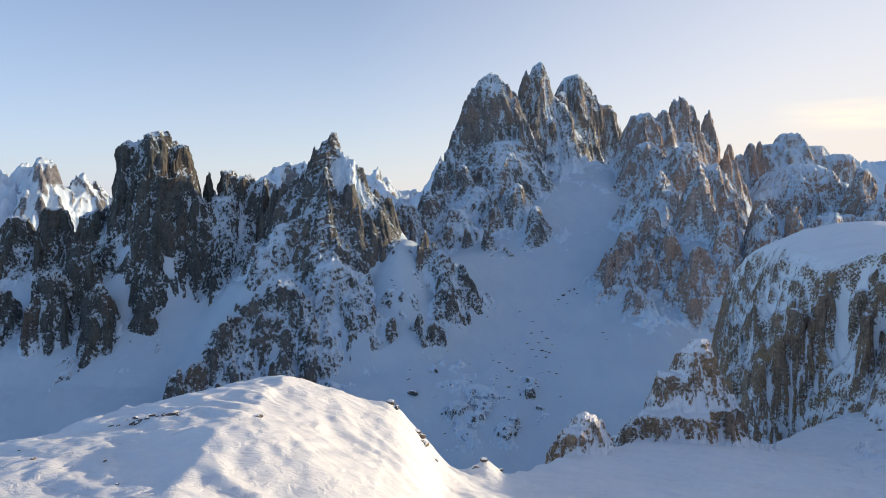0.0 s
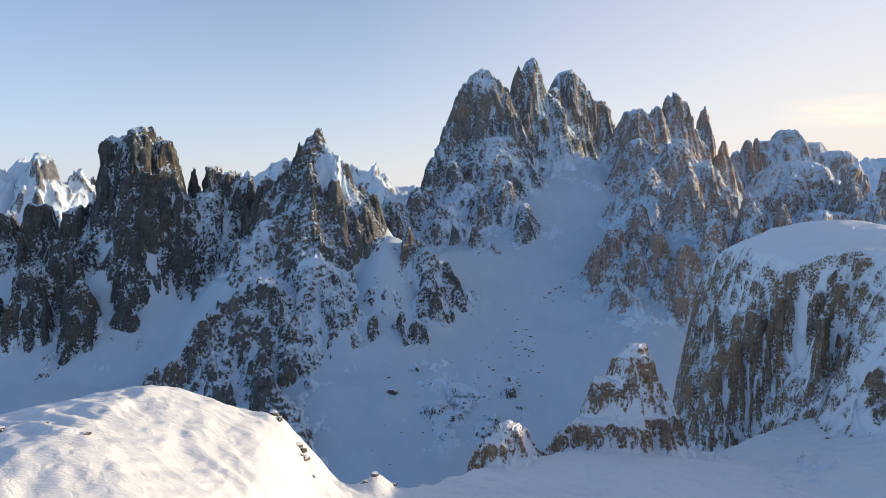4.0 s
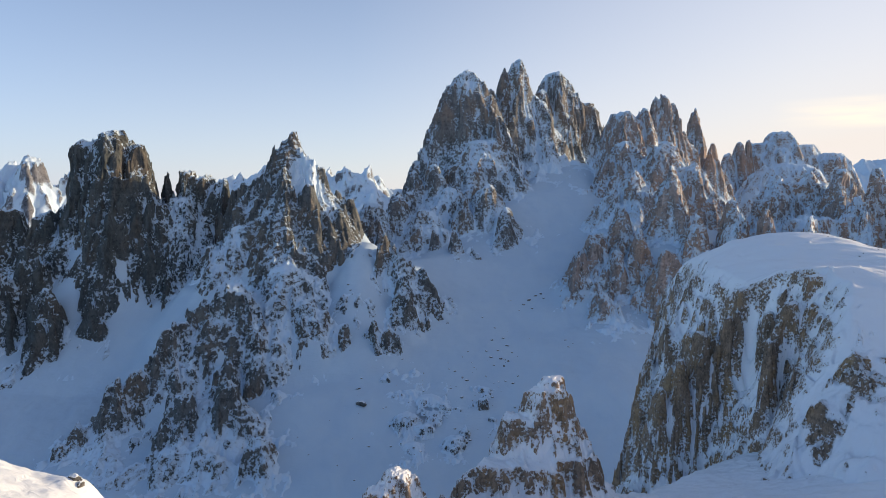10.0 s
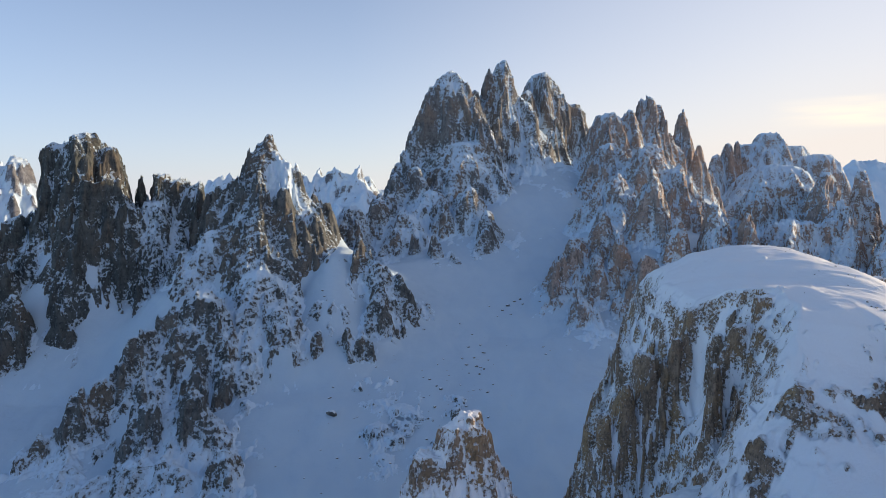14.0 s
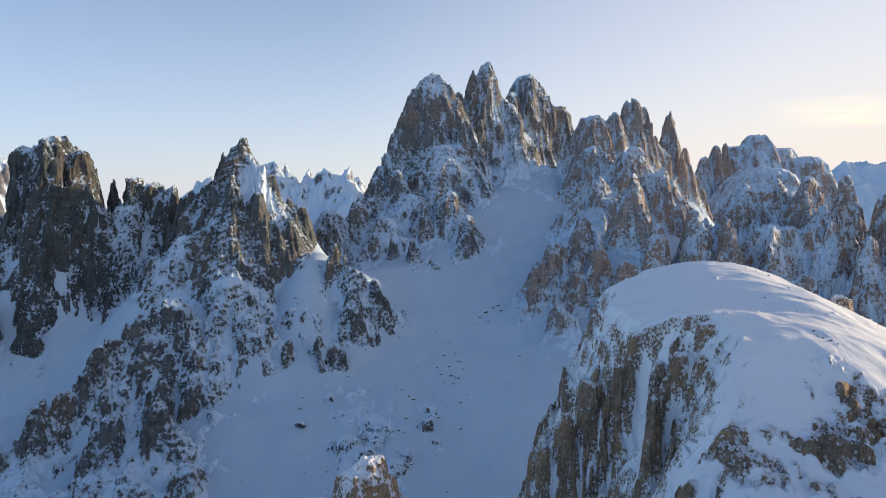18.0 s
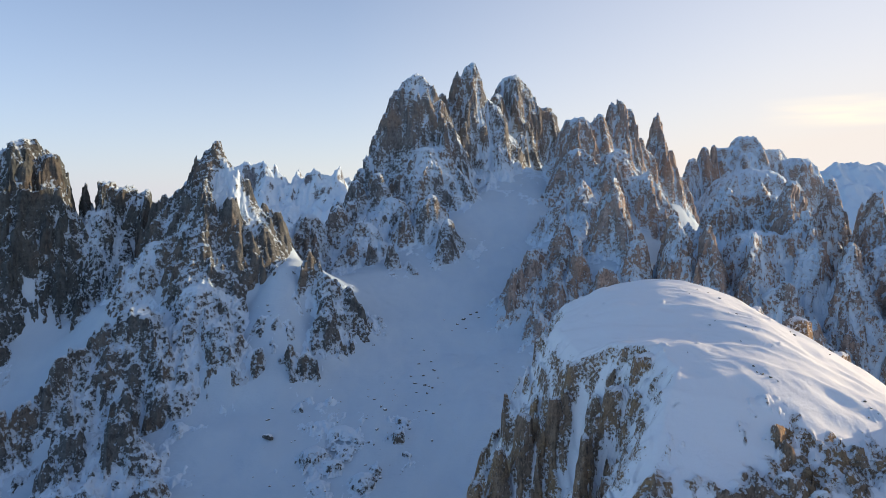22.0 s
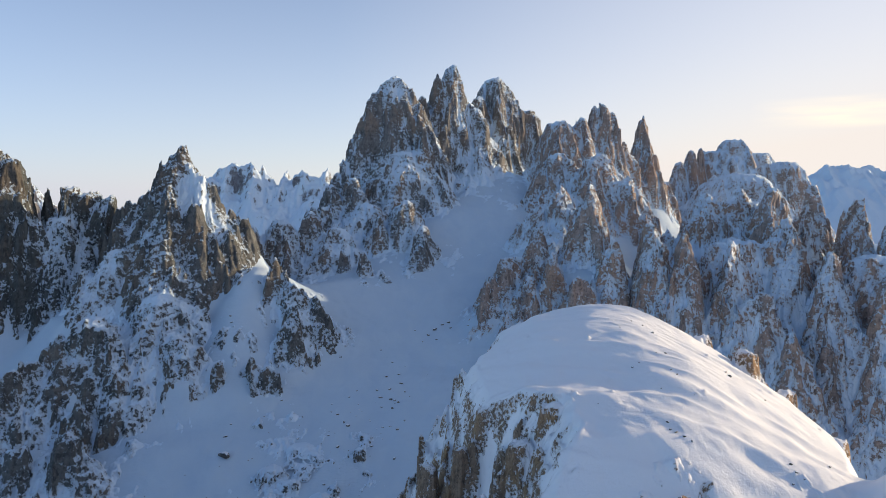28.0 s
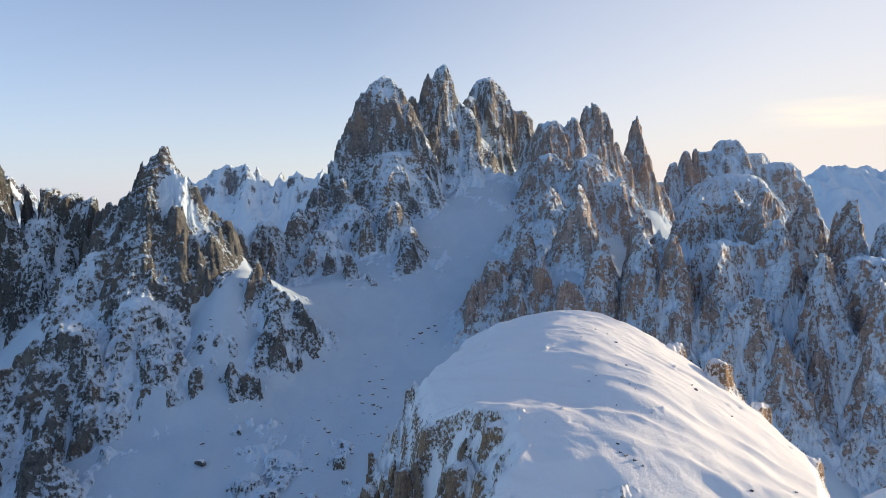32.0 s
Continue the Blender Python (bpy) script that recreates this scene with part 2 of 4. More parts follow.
def flat_swell(x, y, seed):
    fx, fy = np.floor(x), np.floor(y)
    u, v = x - fx, y - fy
    u, v = u * u * (3 - 2 * u), v * v * (3 - 2 * v)
    zero = fx * 0
    total = 0.0
    for dx, wx in ((0, 1 - u), (1, u)):
        for dy, wy in ((0, 1 - v), (1, v)):
            total = total + wx * wy * lattice(fx + dx, fy + dy, zero, seed)
    return total


def rough_field(x, y, size, octaves, seed, gain=0.5):
    total, amp = 0.0, 1.0
    for i in range(octaves):
        total = total + amp * flat_swell(x / size, y / size, seed + i)
        size, amp = size * 0.47, amp * gain
    return total


def quad_mesh(name, verts, quads, material, smooth=True, snow=None):
    mesh = bpy.data.meshes.new(name)
    mesh.vertices.add(len(verts))
    mesh.vertices.foreach_set("co", np.ascontiguousarray(verts, dtype=np.float32).ravel())
    mesh.loops.add(quads.size)
    mesh.loops.foreach_set("vertex_index", quads.ravel().astype(np.int32))
    mesh.polygons.add(len(quads))
    mesh.polygons.foreach_set("loop_start", np.arange(0, quads.size, 4, dtype=np.int32))
    mesh.polygons.foreach_set("loop_total", np.full(len(quads), 4, dtype=np.int32))
    mesh.polygons.foreach_set("use_smooth", np.full(len(quads), smooth))
    mesh.materials.append(material)
    if snow is not None:
        mesh.attributes.new("snow", "FLOAT", "POINT").data.foreach_set("value", np.ascontiguousarray(snow, dtype=np.float32).ravel())
    mesh.update()
    mesh.validate()
    return mesh


def grid_mesh(name, verts, rows, cols, wrap, material, keep=None, smooth=True, snow=None):
    """A mesh from rows x cols points; wrap joins the last column to the first."""
    r, c = np.meshgrid(np.arange(rows - 1), np.arange(cols if wrap else cols - 1), indexing="ij")
    a = r * cols + c
    b = r * cols + (c + 1) % cols
    quads = np.stack([a, a + cols, b + cols, b], -1).reshape(-1, 4)
    if keep is not None:
        quads = quads[keep[quads].any(axis=1)]
    return quad_mesh(name, verts, quads, material, smooth, snow)


def mountain(name, label, category="mountain"):
    ob = tagged(new(name), label, category)
    CRAGS[ob.name] = []
    return ob


CRAGS, FRESH = {}, {}
def chain(parent, name, stops, n, wide, deep, seed, fresh):
    """A crest of crags that run into one another from stop to stop (x, y, top)."""
    for k in range(n):
        t = k / (n - 1) * (len(stops) - 1)
        i = min(int(t), len(stops) - 2)
        x, y, top = (a + (b - a) * (t - i) for a, b in zip(stops[i], stops[i + 1]))
        pick = random.Random(seed + k)
        w = wide * pick.uniform(0.8, 1.2)
        crag(parent, name, x + pick.uniform(-6, 6), y + pick.uniform(-6, 6), top - pick.uniform(0, 12), top - deep, w, 0.9 * w, 0.88, 0.1, seed + k, 1.9, fresh)


# snowfields that cling to high faces: x, y, radius, how thick
FIELDS = [(-203, 1404, 30, 0.8), (-192, 1398, 24, 0.6), (-150, 1378, 26, 0.4), (141, 1925, 30, 0.4), (-470, 1420, 30, 0.3), (330, 1990, 40, 0.35), (60, 1800, 45, 0.25)]


def crag(parent, name, x, y, top, base, rx, ry, sharp, cap, seed, apron=0.9, fresh=0.0):
    """Notes one rock body of a mountain: its summit, foot, half widths, how concave its flanks are, how broad its top."""
    CRAGS[parent.name].append((name, x, y, top, base, rx, ry, sharp, cap, seed, apron))
    FRESH.setdefault(parent.name, []).append(fresh)


def ridged(x, y, size, octaves, seed):
    total, amp = 0.0, 1.0
    for i in range(octaves):
        total = total + amp * (0.5 - np.abs(flat_swell(x / size, y / size, seed + i)) * 1.6)
        size, amp = size * 0.5, amp * 0.5
    return total


def facets(x, y, size, seed):
    """Broken blocks: every cell of the rock is a plane of its own, tilted and set back at random."""
    x, y = x / size, y / size
    fx, fy = np.floor(x), np.floor(y)
    zero = fx * 0
    near, value = np.full(x.shape, 1e9), np.zeros(x.shape)
    for i in (-1, 0, 1):
        for j in (-1, 0, 1):
            cx, cy = fx + i, fy + j
            a, b = lattice(cx, cy, zero, seed), lattice(cx, cy, zero, seed + 1)
            dx, dy = x - cx - 0.5 - 0.4 * a, y - cy - 0.5 - 0.4 * b
            far = dx * dx + dy * dy
            c = lattice(cx, cy, zero, seed + 2)
            wins = far < near
            value = np.where(wins, 1.1 * c * dx + 1.1 * (2 * np.abs(b) - 1) * dy + 0.45 * a, value)
            near = np.minimum(near, far)
    return value


def gullies(gx, gy, z, step, size, depth, octaves, seed):
    """Weathered relief: sharp ribs and rounded gullies that run down the slope and branch into finer ones."""
    total = np.zeros(z.shape)
    for k in range(octaves):
        sy, sx = np.gradient(blurred(z + total, max(1, round(0.22 * size / step))), step)
        steep = np.hypot(sx, sy) + 1e-6
        ax, ay = -sy / steep, sx / steep
        u, v = gx / size, gy / size
        fx, fy = np.floor(u), np.floor(v)
        zero = fx * 0
        wave, weight = np.zeros(z.shape), np.full(z.shape, 1e-6)
        for i in (-1, 0, 1):
            for j in (-1, 0, 1):
                a, b = lattice(fx + i, fy + j, zero, seed + 3 * k), lattice(fx + i, fy + j, zero, seed + 3 * k + 1)
                dx, dy = u - fx - i - 0.5 - 0.4 * a, v - fy - j - 0.5 - 0.4 * b
                near = np.exp(-2.6 * (dx * dx + dy * dy))
                wave += near * np.cos(7.5 * (ax * dx + ay * dy) + 2.0 * a)
                weight += near
        wave = np.clip(1.25 * wave / weight, -1, 1)
        total = total + depth * np.clip(steep / 1.1, 0, 1) * (1 - 2 * np.sqrt(0.5 - 0.5 * wave + 0.003))
        size, depth = size * 0.52, depth * 0.55
    return total


def slabs(x, y, size, way, seed):
    """Tilted slabs: each rises gently along the way (degrees from x) and breaks off in a steep face."""
    c, d = math.cos(radians(way)), math.sin(radians(way))
    u = (c * x + d * y) / size + 0.55 * rough_field(x, y, 2.6 * size, 3, seed, 0.45)
    f = u - np.floor(u)
    high = 0.6 + 0.4 * lattice(np.floor(u), np.floor((c * y - d * x) / (2.2 * size)), u * 0, seed + 5)
    return high * (np.where(f < 0.86, f / 0.86, (1 - f) / 0.14) - 0.5)


def blurred(a, n):
    """The mean over a square of 2n + 1 cells."""
    for axis in (0, 1):
        b = np.cumsum(np.pad(a, [(n + 1, n) if k == axis else (0, 0) for k in (0, 1)], mode="edge"), axis=axis)
        m = a.shape[axis]
        a = (np.take(b, np.arange(2 * n + 1, 2 * n + 1 + m), axis) - np.take(b, np.arange(0, m), axis)) / (2 * n + 1)
    return a


def settle(gx, gy, z, step, g=1.0):
    """How much snow lies: more on gentle ground and in gullies, less on walls and edges."""
    soft = blurred(z, max(1, round(2.2 * g / step)))
    sy, sx = np.gradient(soft, step)
    level = 0.45 / np.sqrt(1 + sx * sx + sy * sy)
    sy, sx = np.gradient(blurred(z, max(2, round(9 * g / step))), step)
    level = level + 0.55 / np.sqrt(1 + sx * sx + sy * sy)
    hollow = (blurred(z, max(2, round(13 * g / step))) - z) / (9 * g)
    return level + 0.28 * np.clip(hollow, -1.0, 1.5) + 0.22 * rough_field(gx, gy, 95 * g, 2, 171) + 0.05 * rough_field(gx, gy, 9 * g, 2, 175)


def raise_mountain(parent, step, relief=1.0, g=1.0, floor_of=None, material=None, merge=10.0, dip=(-0.55, 0.3), way=15.0):
    """Raises the crags of a mountain out of the snow: faceted flanks, gullies, ledges; each crag is a part of its own. g: grain of the rock; merge: how far crags run into one another; dip: tilt of the beds; way: where the slabs break off."""
    crags = CRAGS[parent.name]
    reach = [max(c[5], c[6]) + 70 * g for c in crags]
    x0, x1 = min(c[1] - r for c, r in zip(crags, reach)), max(c[1] + r for c, r in zip(crags, reach))
    y0, y1 = min(c[2] - r for c, r in zip(crags, reach)), max(c[2] + r for c, r in zip(crags, reach))
    xs, ys = np.arange(x0, x1, step), np.arange(y0, y1, step)
    gx, gy = np.meshgrid(xs, ys)
    floor = (floor_of or land)(gx, gy)
    cut = 4.5 * g * ridged(gx, gy, 21 * g, 3, 104)
    wx = gx + 9 * g * rough_field(gx, gy, 58 * g, 5, 101, 0.58) + cut
    wy = gy + 9 * g * rough_field(gx, gy, 58 * g, 5, 111, 0.58) + cut
    best, owner, fall = np.full(gx.shape, -1e9), np.zeros(gx.shape, int), np.zeros(gx.shape)
    for i, (name, x, y, top, base, rx, ry, sharp, cap, seed, apron) in enumerate(crags):
        pick = random.Random(seed)
        across, along = 1.7 * rx + 20 * g, 1.7 * ry + 20 * g
        part = np.s_[np.searchsorted(ys, y - along):np.searchsorted(ys, y + along), np.searchsorted(xs, x - across):np.searchsorted(xs, x + across)]
        dx, dy = (wx[part] - x) / rx, (wy[part] - y) / ry
        if name == "wall" and sharp > 1.0:   # long fins that run down towards the valley
            dx, dy = 1.25 * (0.86 * dx - 0.5 * dy), 0.68 * (0.5 * dx + 0.86 * dy)
        sides = pick.choice((4, 5, 5, 6))
        spin = pick.random() * 6.28
        poly = np.zeros(dx.shape)
        for k in range(sides):
            a = spin + 6.283 * k / sides + pick.uniform(-0.25, 0.25)
            poly = np.maximum(poly, (dx * math.cos(a) + dy * math.sin(a)) * pick.uniform(0.95, 1.15))
        round_by = np.hypot(dx, dy) + 1e-6
        r = 0.65 * poly + 0.35 * round_by
        # ribs and gullies that run down from the summit
        ca, sa = dx / round_by, dy / round_by
        flute = np.abs(swell(ca * 2.3 + seed, sa * 2.3, r * 1.4, 201)) * 0.5 + np.abs(swell(ca * 5.1, sa * 5.1 + seed, r * 2.6, 202)) * 0.3
        r = r * (0.90 + 0.42 * flute)
        v = np.maximum(0, (r - cap) / (1 - cap)) ** (1 / sharp)
        lip = 5 * g
        drop = np.where(r < 1, (top - base) * v + lip * np.minimum(r / max(cap, 0.05), 1), (top - base) + lip + 1.9 * (r - 1) * min(rx, ry))
        z = top - drop
        wins = z > best[part]
        owner[part] = np.where(wins, i, owner[part])
        fall[part] = np.where(wins, drop, fall[part])
        best[part] = soft_max(best[part], z, merge * g)
    over = np.clip((best - floor) / (40 * g), 0, 1)
    tame = np.clip(0.25 + fall / (60 * g), 0, 1) * (0.35 + 0.65 * over) * relief * g
    z = best + tame * (8 * ridged(gx, gy, 58 * g, 2, 121) + 8 * facets(wx, wy, 48 * g, 221) + 4 * facets(wx, wy, 19 * g, 231) + 26 * slabs(gx, gy, 66 * g, way, 261) + 7 * slabs(gx, gy, 25 * g, way + 20, 271) + 1.2 * rough_field(gx, gy, 7 * g, 3, 141))
    z = z + tame * gullies(gx, gy, z, step, 38 * g, 4.5, 3, 301)
    # broken ribs that show through the snow fans
    near = np.clip(1.4 - (floor - best) / (90 * g), 0, 1)
    ribs = 11 * ridged(gx, gy, 80 * g, 3, 181) + 5 * rough_field(gx, gy, 17 * g, 4, 186, 0.6) - 12 + 9.5 * near
    ribs = ribs + gullies(gx, gy, floor + g * ribs, step, 26 * g, 3.0, 3, 331)
    z = np.maximum(z, np.where(near > 0, floor + g * ribs * (0.4 + 0.6 * near), -1e9))
    bed = 6.28 * ((z + dip[0] * gx + dip[1] * gy) / (15 * g) + 0.9 * rough_field(gx, gy, 80 * g, 2, 151))
    z = z - g * relief * over * (2.4 * np.sin(bed) * (0.5 + 0.5 * rough_field(gx, gy, 50 * g, 2, 155)) + 0.9 * np.sin(2.7 * bed + 1))
    hidden = z < floor - 2.5 * g
    z = np.maximum(z, floor - 3 * g)
    snow = settle(gx, gy, z, step, g)
    snow = snow + blurred(np.array(FRESH[parent.name])[owner], max(1, round(8 * g / step)))
    for fx, fy, fr, thick in FIELDS:
        snow = snow + thick * np.exp(-((gx - fx) ** 2 + (gy - fy) ** 2) / fr**2)
    jolt = 1.5 * relief * over * g
    heave = 3.5 * relief * over * g
    px = gx + heave * swell(gx / (27 * g), gy / (27 * g), z / (36 * g), 166) + jolt * swell(gx / (8 * g), gy / (8 * g), z / (8 * g), 161) + 0.5 * jolt * swell(gx / (3.5 * g), gy / (3.5 * g), z / (3.5 * g), 164)
    py = gy + heave * swell(gx / (27 * g), gy / (27 * g), z / (36 * g), 167) + jolt * swell(gx / (8 * g), gy / (8 * g), z / (8 * g), 162) + 0.5 * jolt * swell(gx / (3.5 * g), gy / (3.5 * g), z / (3.5 * g), 165)
    verts = np.stack([px, py, z], -1).reshape(-1, 3)
    rows, cols = gx.shape
    r, c = np.meshgrid(np.arange(rows - 1), np.arange(cols - 1), indexing="ij")
    a = (r * cols + c).ravel()
    quads = np.stack([a, a + 1, a + 1 + cols, a + cols], -1)
    shown = (~hidden.ravel()[quads].all(axis=1)).reshape(rows - 1, cols - 1)
    own = owner[:-1, :-1]
    island = np.arange(own.size).reshape(own.shape)
    right_join = shown[:, :-1] & shown[:, 1:] & (own[:, :-1] == own[:, 1:])
    down_join = shown[:-1] & shown[1:] & (own[:-1] == own[1:])
    for _ in range(60):
        before = island.copy()
        low = np.minimum(island[:, :-1], island[:, 1:])
        island[:, :-1] = np.where(right_join, low, island[:, :-1])
        island[:, 1:] = np.where(right_join, np.minimum(low, island[:, 1:]), island[:, 1:])
        low = np.minimum(island[:-1], island[1:])
        island[:-1] = np.where(down_join, low, island[:-1])
        island[1:] = np.where(down_join, np.minimum(low, island[1:]), island[1:])
        island = island.ravel()[island.ravel()].reshape(island.shape)
        if (before == island).all():
            break
    island, mine = island.ravel(), own.ravel()
    live = shown.ravel()
    ids, counts = np.unique(island[live], return_counts=True)
    rest = np.isin(island, ids[counts < 160]) & live
    groups = [(crags[mine[k]][0], live & (island == k)) for k in ids[counts >= 160]] + [("loose_rock", rest)]
    for name, chosen in groups:
        q = quads[chosen]
        if len(q) < 4:
            continue
        used, index = np.unique(q, return_inverse=True)
        ob = new(name, quad_mesh(name, verts[used], index.reshape(-1, 4), material or ROCK, snow=snow.ravel()[used]))
        ob.parent = parent
        if name == "loose_rock":
            tagged(ob, kind="stuff")


def soft_min(a, b, k):
    h = np.clip(0.5 + 0.5 * (b - a) / k, 0, 1)
    return b + (a - b) * h - k * h * (1 - h)


def soft_max(a, b, k):
    return -soft_min(-a, -b, k)


def sheet(name, x0, x1, y0, y1, step, height, material, hide=None, g=0.0, bare=None):
    """A height field over a rectangle."""
    xs, ys = np.arange(x0, x1 + step, step), np.arange(y0, y1 + step, step)
    gx, gy = np.meshgrid(xs, ys)
    gz = height(gx, gy)
    keep = None if hide is None else (~hide(gx, gy, gz)).ravel()
    mesh = grid_mesh(name, np.stack([gx, gy, gz], -1).reshape(-1, 3), len(ys), len(xs), False, material, keep, snow=settle(gx, gy, gz, step, g) - bare(gx, gy) if g else None)
    mesh.flip_normals()
    return new(name, mesh)


# ---- the snow bowl and the land round it ----
def bowl(x, y):
    """The snow floor: a trough that climbs to the pass between the massifs, and low ground on both sides."""
    axis = np.interp(y, (600, 800, 900, 1000, 1060, 1150, 1250, 1400, 1550, 1700, 1850, 1980, 2200, 2600), (-150, -130, -88, -44, -10, 22, 58, 130, 200, 280, 345, 398, 330, 200))
    mid = np.interp(y, (600, 1050, 1250, 1500, 1980, 2600), (50, 60, 190, 240, 452, 600))
    low = np.interp(y, (600, 900, 1000, 1140, 1200, 1310, 1450, 1700, 2600), (-150, -110, -80, -28, 15, 95, 150, 180, 180))
    d = x - mid
    wide = np.interp(y, (900, 1200, 1500, 1980), (520, 300, 210, 150))
    bend = np.where(d > 0, np.interp(y, (900, 1200, 1980), (4, 16, 12)), np.interp(y, (900, 1150, 1400, 1980), (-3, 4, 22, 12))) * (d / 150) ** 2
    z = low + (axis + np.clip(bend, -15, 60) - low) * np.exp(-((d / wide) ** 4))
    # the steep snow gully beside the pyramid peak
    z = z + np.interp(y, (1100, 1230, 1350, 1400, 1480), (0, 70, 95, 70, 0)) * np.exp(-(((x + 88) / 80) ** 2))
    z = z + 4 * rough_field(x, y, 110, 3, 41) + 0.7 * rough_field(x, y, 9, 3, 45)
    return z


def land(x, y):
    """The snow surface: the bowl, with snow fans leaning against the foot of every crag."""
    far = np.hypot(x - 150, y - 1300)
    edge = np.clip((far - 1300) / 900, 0, 1)
    z = bowl(x, y) * (1 - edge) + edge * (60 + 60 * rough_field(x, y, 700, 4, 51))
    wx, wy = x + 8 * rough_field(x, y, 60, 2, 57), y + 8 * rough_field(x, y, 60, 2, 58)
    fans = np.full(x.shape, -1e9)
    for crags in CRAGS.values():
        for name, cx, cy, top, base, rx, ry, sharp, cap, seed, apron in crags:
            if cx + 420 < x.min() or cx - 420 > x.max() or cy + 420 < y.min() or cy - 420 > y.max():
                continue
            out_by = (np.hypot((wx - cx) / rx, (wy - cy) / ry) - 1) * min(rx, ry)
            fans = np.maximum(fans, base - 4 - np.where(out_by > 0, apron, 0.45) * np.maximum(out_by, -0.4 * min(rx, ry)) + 0.0004 * np.clip(out_by, 0, 250) ** 2)
    return soft_max(z, fans, 25.0)


# ---- the massifs ----
tower_mountain = mountain("tower_mountain", "dark grey rock tower with flat top and snowy ledges above the bowl")
crag(tower_mountain, "summit", -611, 1430, 436, 205, 102, 102, 0.70, 0.26, 11, 1.7, fresh=0.03)
crag(tower_mountain, "summit", -657, 1420, 417, 237, 53, 53, 0.83, 0.4, 12, 1.7, fresh=0.03)
crag(tower_mountain, "summit", -565, 1425, 411, 214, 62, 62, 0.88, 0.35, 13, 1.7, fresh=0.03)
crag(tower_mountain, "shoulder", -592, 1405, 353, 88, 156, 124, 0.88, 0.3, 14, 1.4, fresh=0.03)
crag(tower_mountain, "shoulder", -708, 1430, 289, 101, 85, 85, 0.98, 0.15, 15, 1.4, fresh=0.03)
crag(tower_mountain, "pinnacle", -510, 1470, 359, 198, 38, 38, 1.08, 0.08, 16, 1.7, fresh=0.03)
crag(tower_mountain, "pinnacle", -468, 1475, 358, 186, 47, 47, 0.88, 0.35, 17, 1.7, fresh=0.03)
crag(tower_mountain, "pinnacle", -442, 1480, 352, 174, 44, 44, 0.88, 0.3, 18, 1.7, fresh=0.03)
crag(tower_mountain, "pinnacle", -406, 1480, 340, 175, 59, 59, 0.88, 0.2, 19, 1.7, fresh=0.03)
crag(tower_mountain, "buttress", -474, 1440, 301, 103, 135, 108, 0.88, 0.15, 20, 1.35, fresh=0.03)
crag(tower_mountain, "buttress", -523, 1370, 234, 55, 89, 80, 0.83, 0.2, 21, 1.35, fresh=0.03)
crag(tower_mountain, "buttress", -654, 1360, 234, 38, 114, 103, 0.83, 0.1, 22, 1.35, fresh=0.03)
crag(tower_mountain, "buttress", -738, 1390, 273, -49, 91, 91, 0.93, 0.1, 23, 1.35, fresh=0.03)
crag(tower_mountain, "buttress", -707, 1290, 216, -53, 102, 92, 0.88, 0.1, 24, 1.35, fresh=0.03)
crag(tower_mountain, "buttress", -644, 1240, 137, -42, 76, 76, 0.88, 0.12, 25, 1.35, fresh=0.03)
crag(tower_mountain, "shoulder", -846, 1450, 275, -54, 89, 89, 0.93, 0.2, 26, 1.4, fresh=0.03)
crag(tower_mountain, "shoulder", -925, 1450, 259, 7, 100, 100, 0.98, 0.2, 27, 1.4, fresh=0.03)
crag(tower_mountain, "buttress", -730, 1240, 168, -149, 92, 92, 0.88, 0.1, 28, 1.35, fresh=0.03)
crag(tower_mountain, "buttress", -833, 1250, 125, -107, 111, 111, 0.98, 0.1, 29, 1.35, fresh=0.03)
pyramid_mountain = mountain("pyramid_mountain", "grey pyramid-shaped rock peak with snow cap and sunlit flank")
crag(pyramid_mountain, "summit", -241, 1425, 443, 176, 166, 150, 1.00, 0.015, 30, 1.7, fresh=-0.24)
crag(pyramid_mountain, "horn", -277, 1420, 408, 237, 48, 48, 1.13, 0.03, 31, 1.7, fresh=-0.26)
crag(pyramid_mountain, "pinnacle", -313, 1430, 351, 213, 37, 37, 0.98, 0.1, 32, 1.7, fresh=-0.26)
crag(pyramid_mountain, "pinnacle", -336, 1430, 339, 213, 34, 34, 0.98, 0.12, 33, 1.7, fresh=-0.26)
crag(pyramid_mountain, "pinnacle", -361, 1440, 325, 201, 43, 43, 0.98, 0.1, 34, 1.7, fresh=-0.26)
crag(pyramid_mountain, "shoulder", -182, 1410, 371, 194, 70, 70, 0.98, 0.05, 35, 1.4, fresh=-0.42)
crag(pyramid_mountain, "pinnacle", -144, 1425, 319, 214, 42, 42, 0.98, 0.1, 36, 1.7, fresh=-0.26)
crag(pyramid_mountain, "pinnacle", -124, 1420, 302, 237, 31, 31, 0.98, 0.1, 37, 1.7, fresh=-0.26)
crag(pyramid_mountain, "wall", -196, 1360, 330, 122, 105, 73, 0.83, 0.08, 38, 1.2, fresh=-0.42)
crag(pyramid_mountain, "wall", -270, 1340, 269, 157, 106, 74, 0.88, 0.1, 39, 1.2, fresh=-0.42)
crag(pyramid_mountain, "buttress", -323, 1330, 247, 137, 98, 79, 0.93, 0.1, 40, 1.35, fresh=0.0)
crag(pyramid_mountain, "buttress", -215, 1240, 180, 56, 140, 112, 0.88, 0.2, 41, 1.35, fresh=0.0)
crag(pyramid_mountain, "buttress", -285, 1170, 158, 10, 92, 83, 0.88, 0.1, 42, 1.35, fresh=0.0)
crag(pyramid_mountain, "buttress", -328, 1150, 131, -43, 79, 71, 0.93, 0.05, 43, 1.35, fresh=0.0)
crag(pyramid_mountain, "rib", -362, 1090, 95, -179, 96, 87, 0.93, 0.05, 44, 1.9, fresh=0.0)
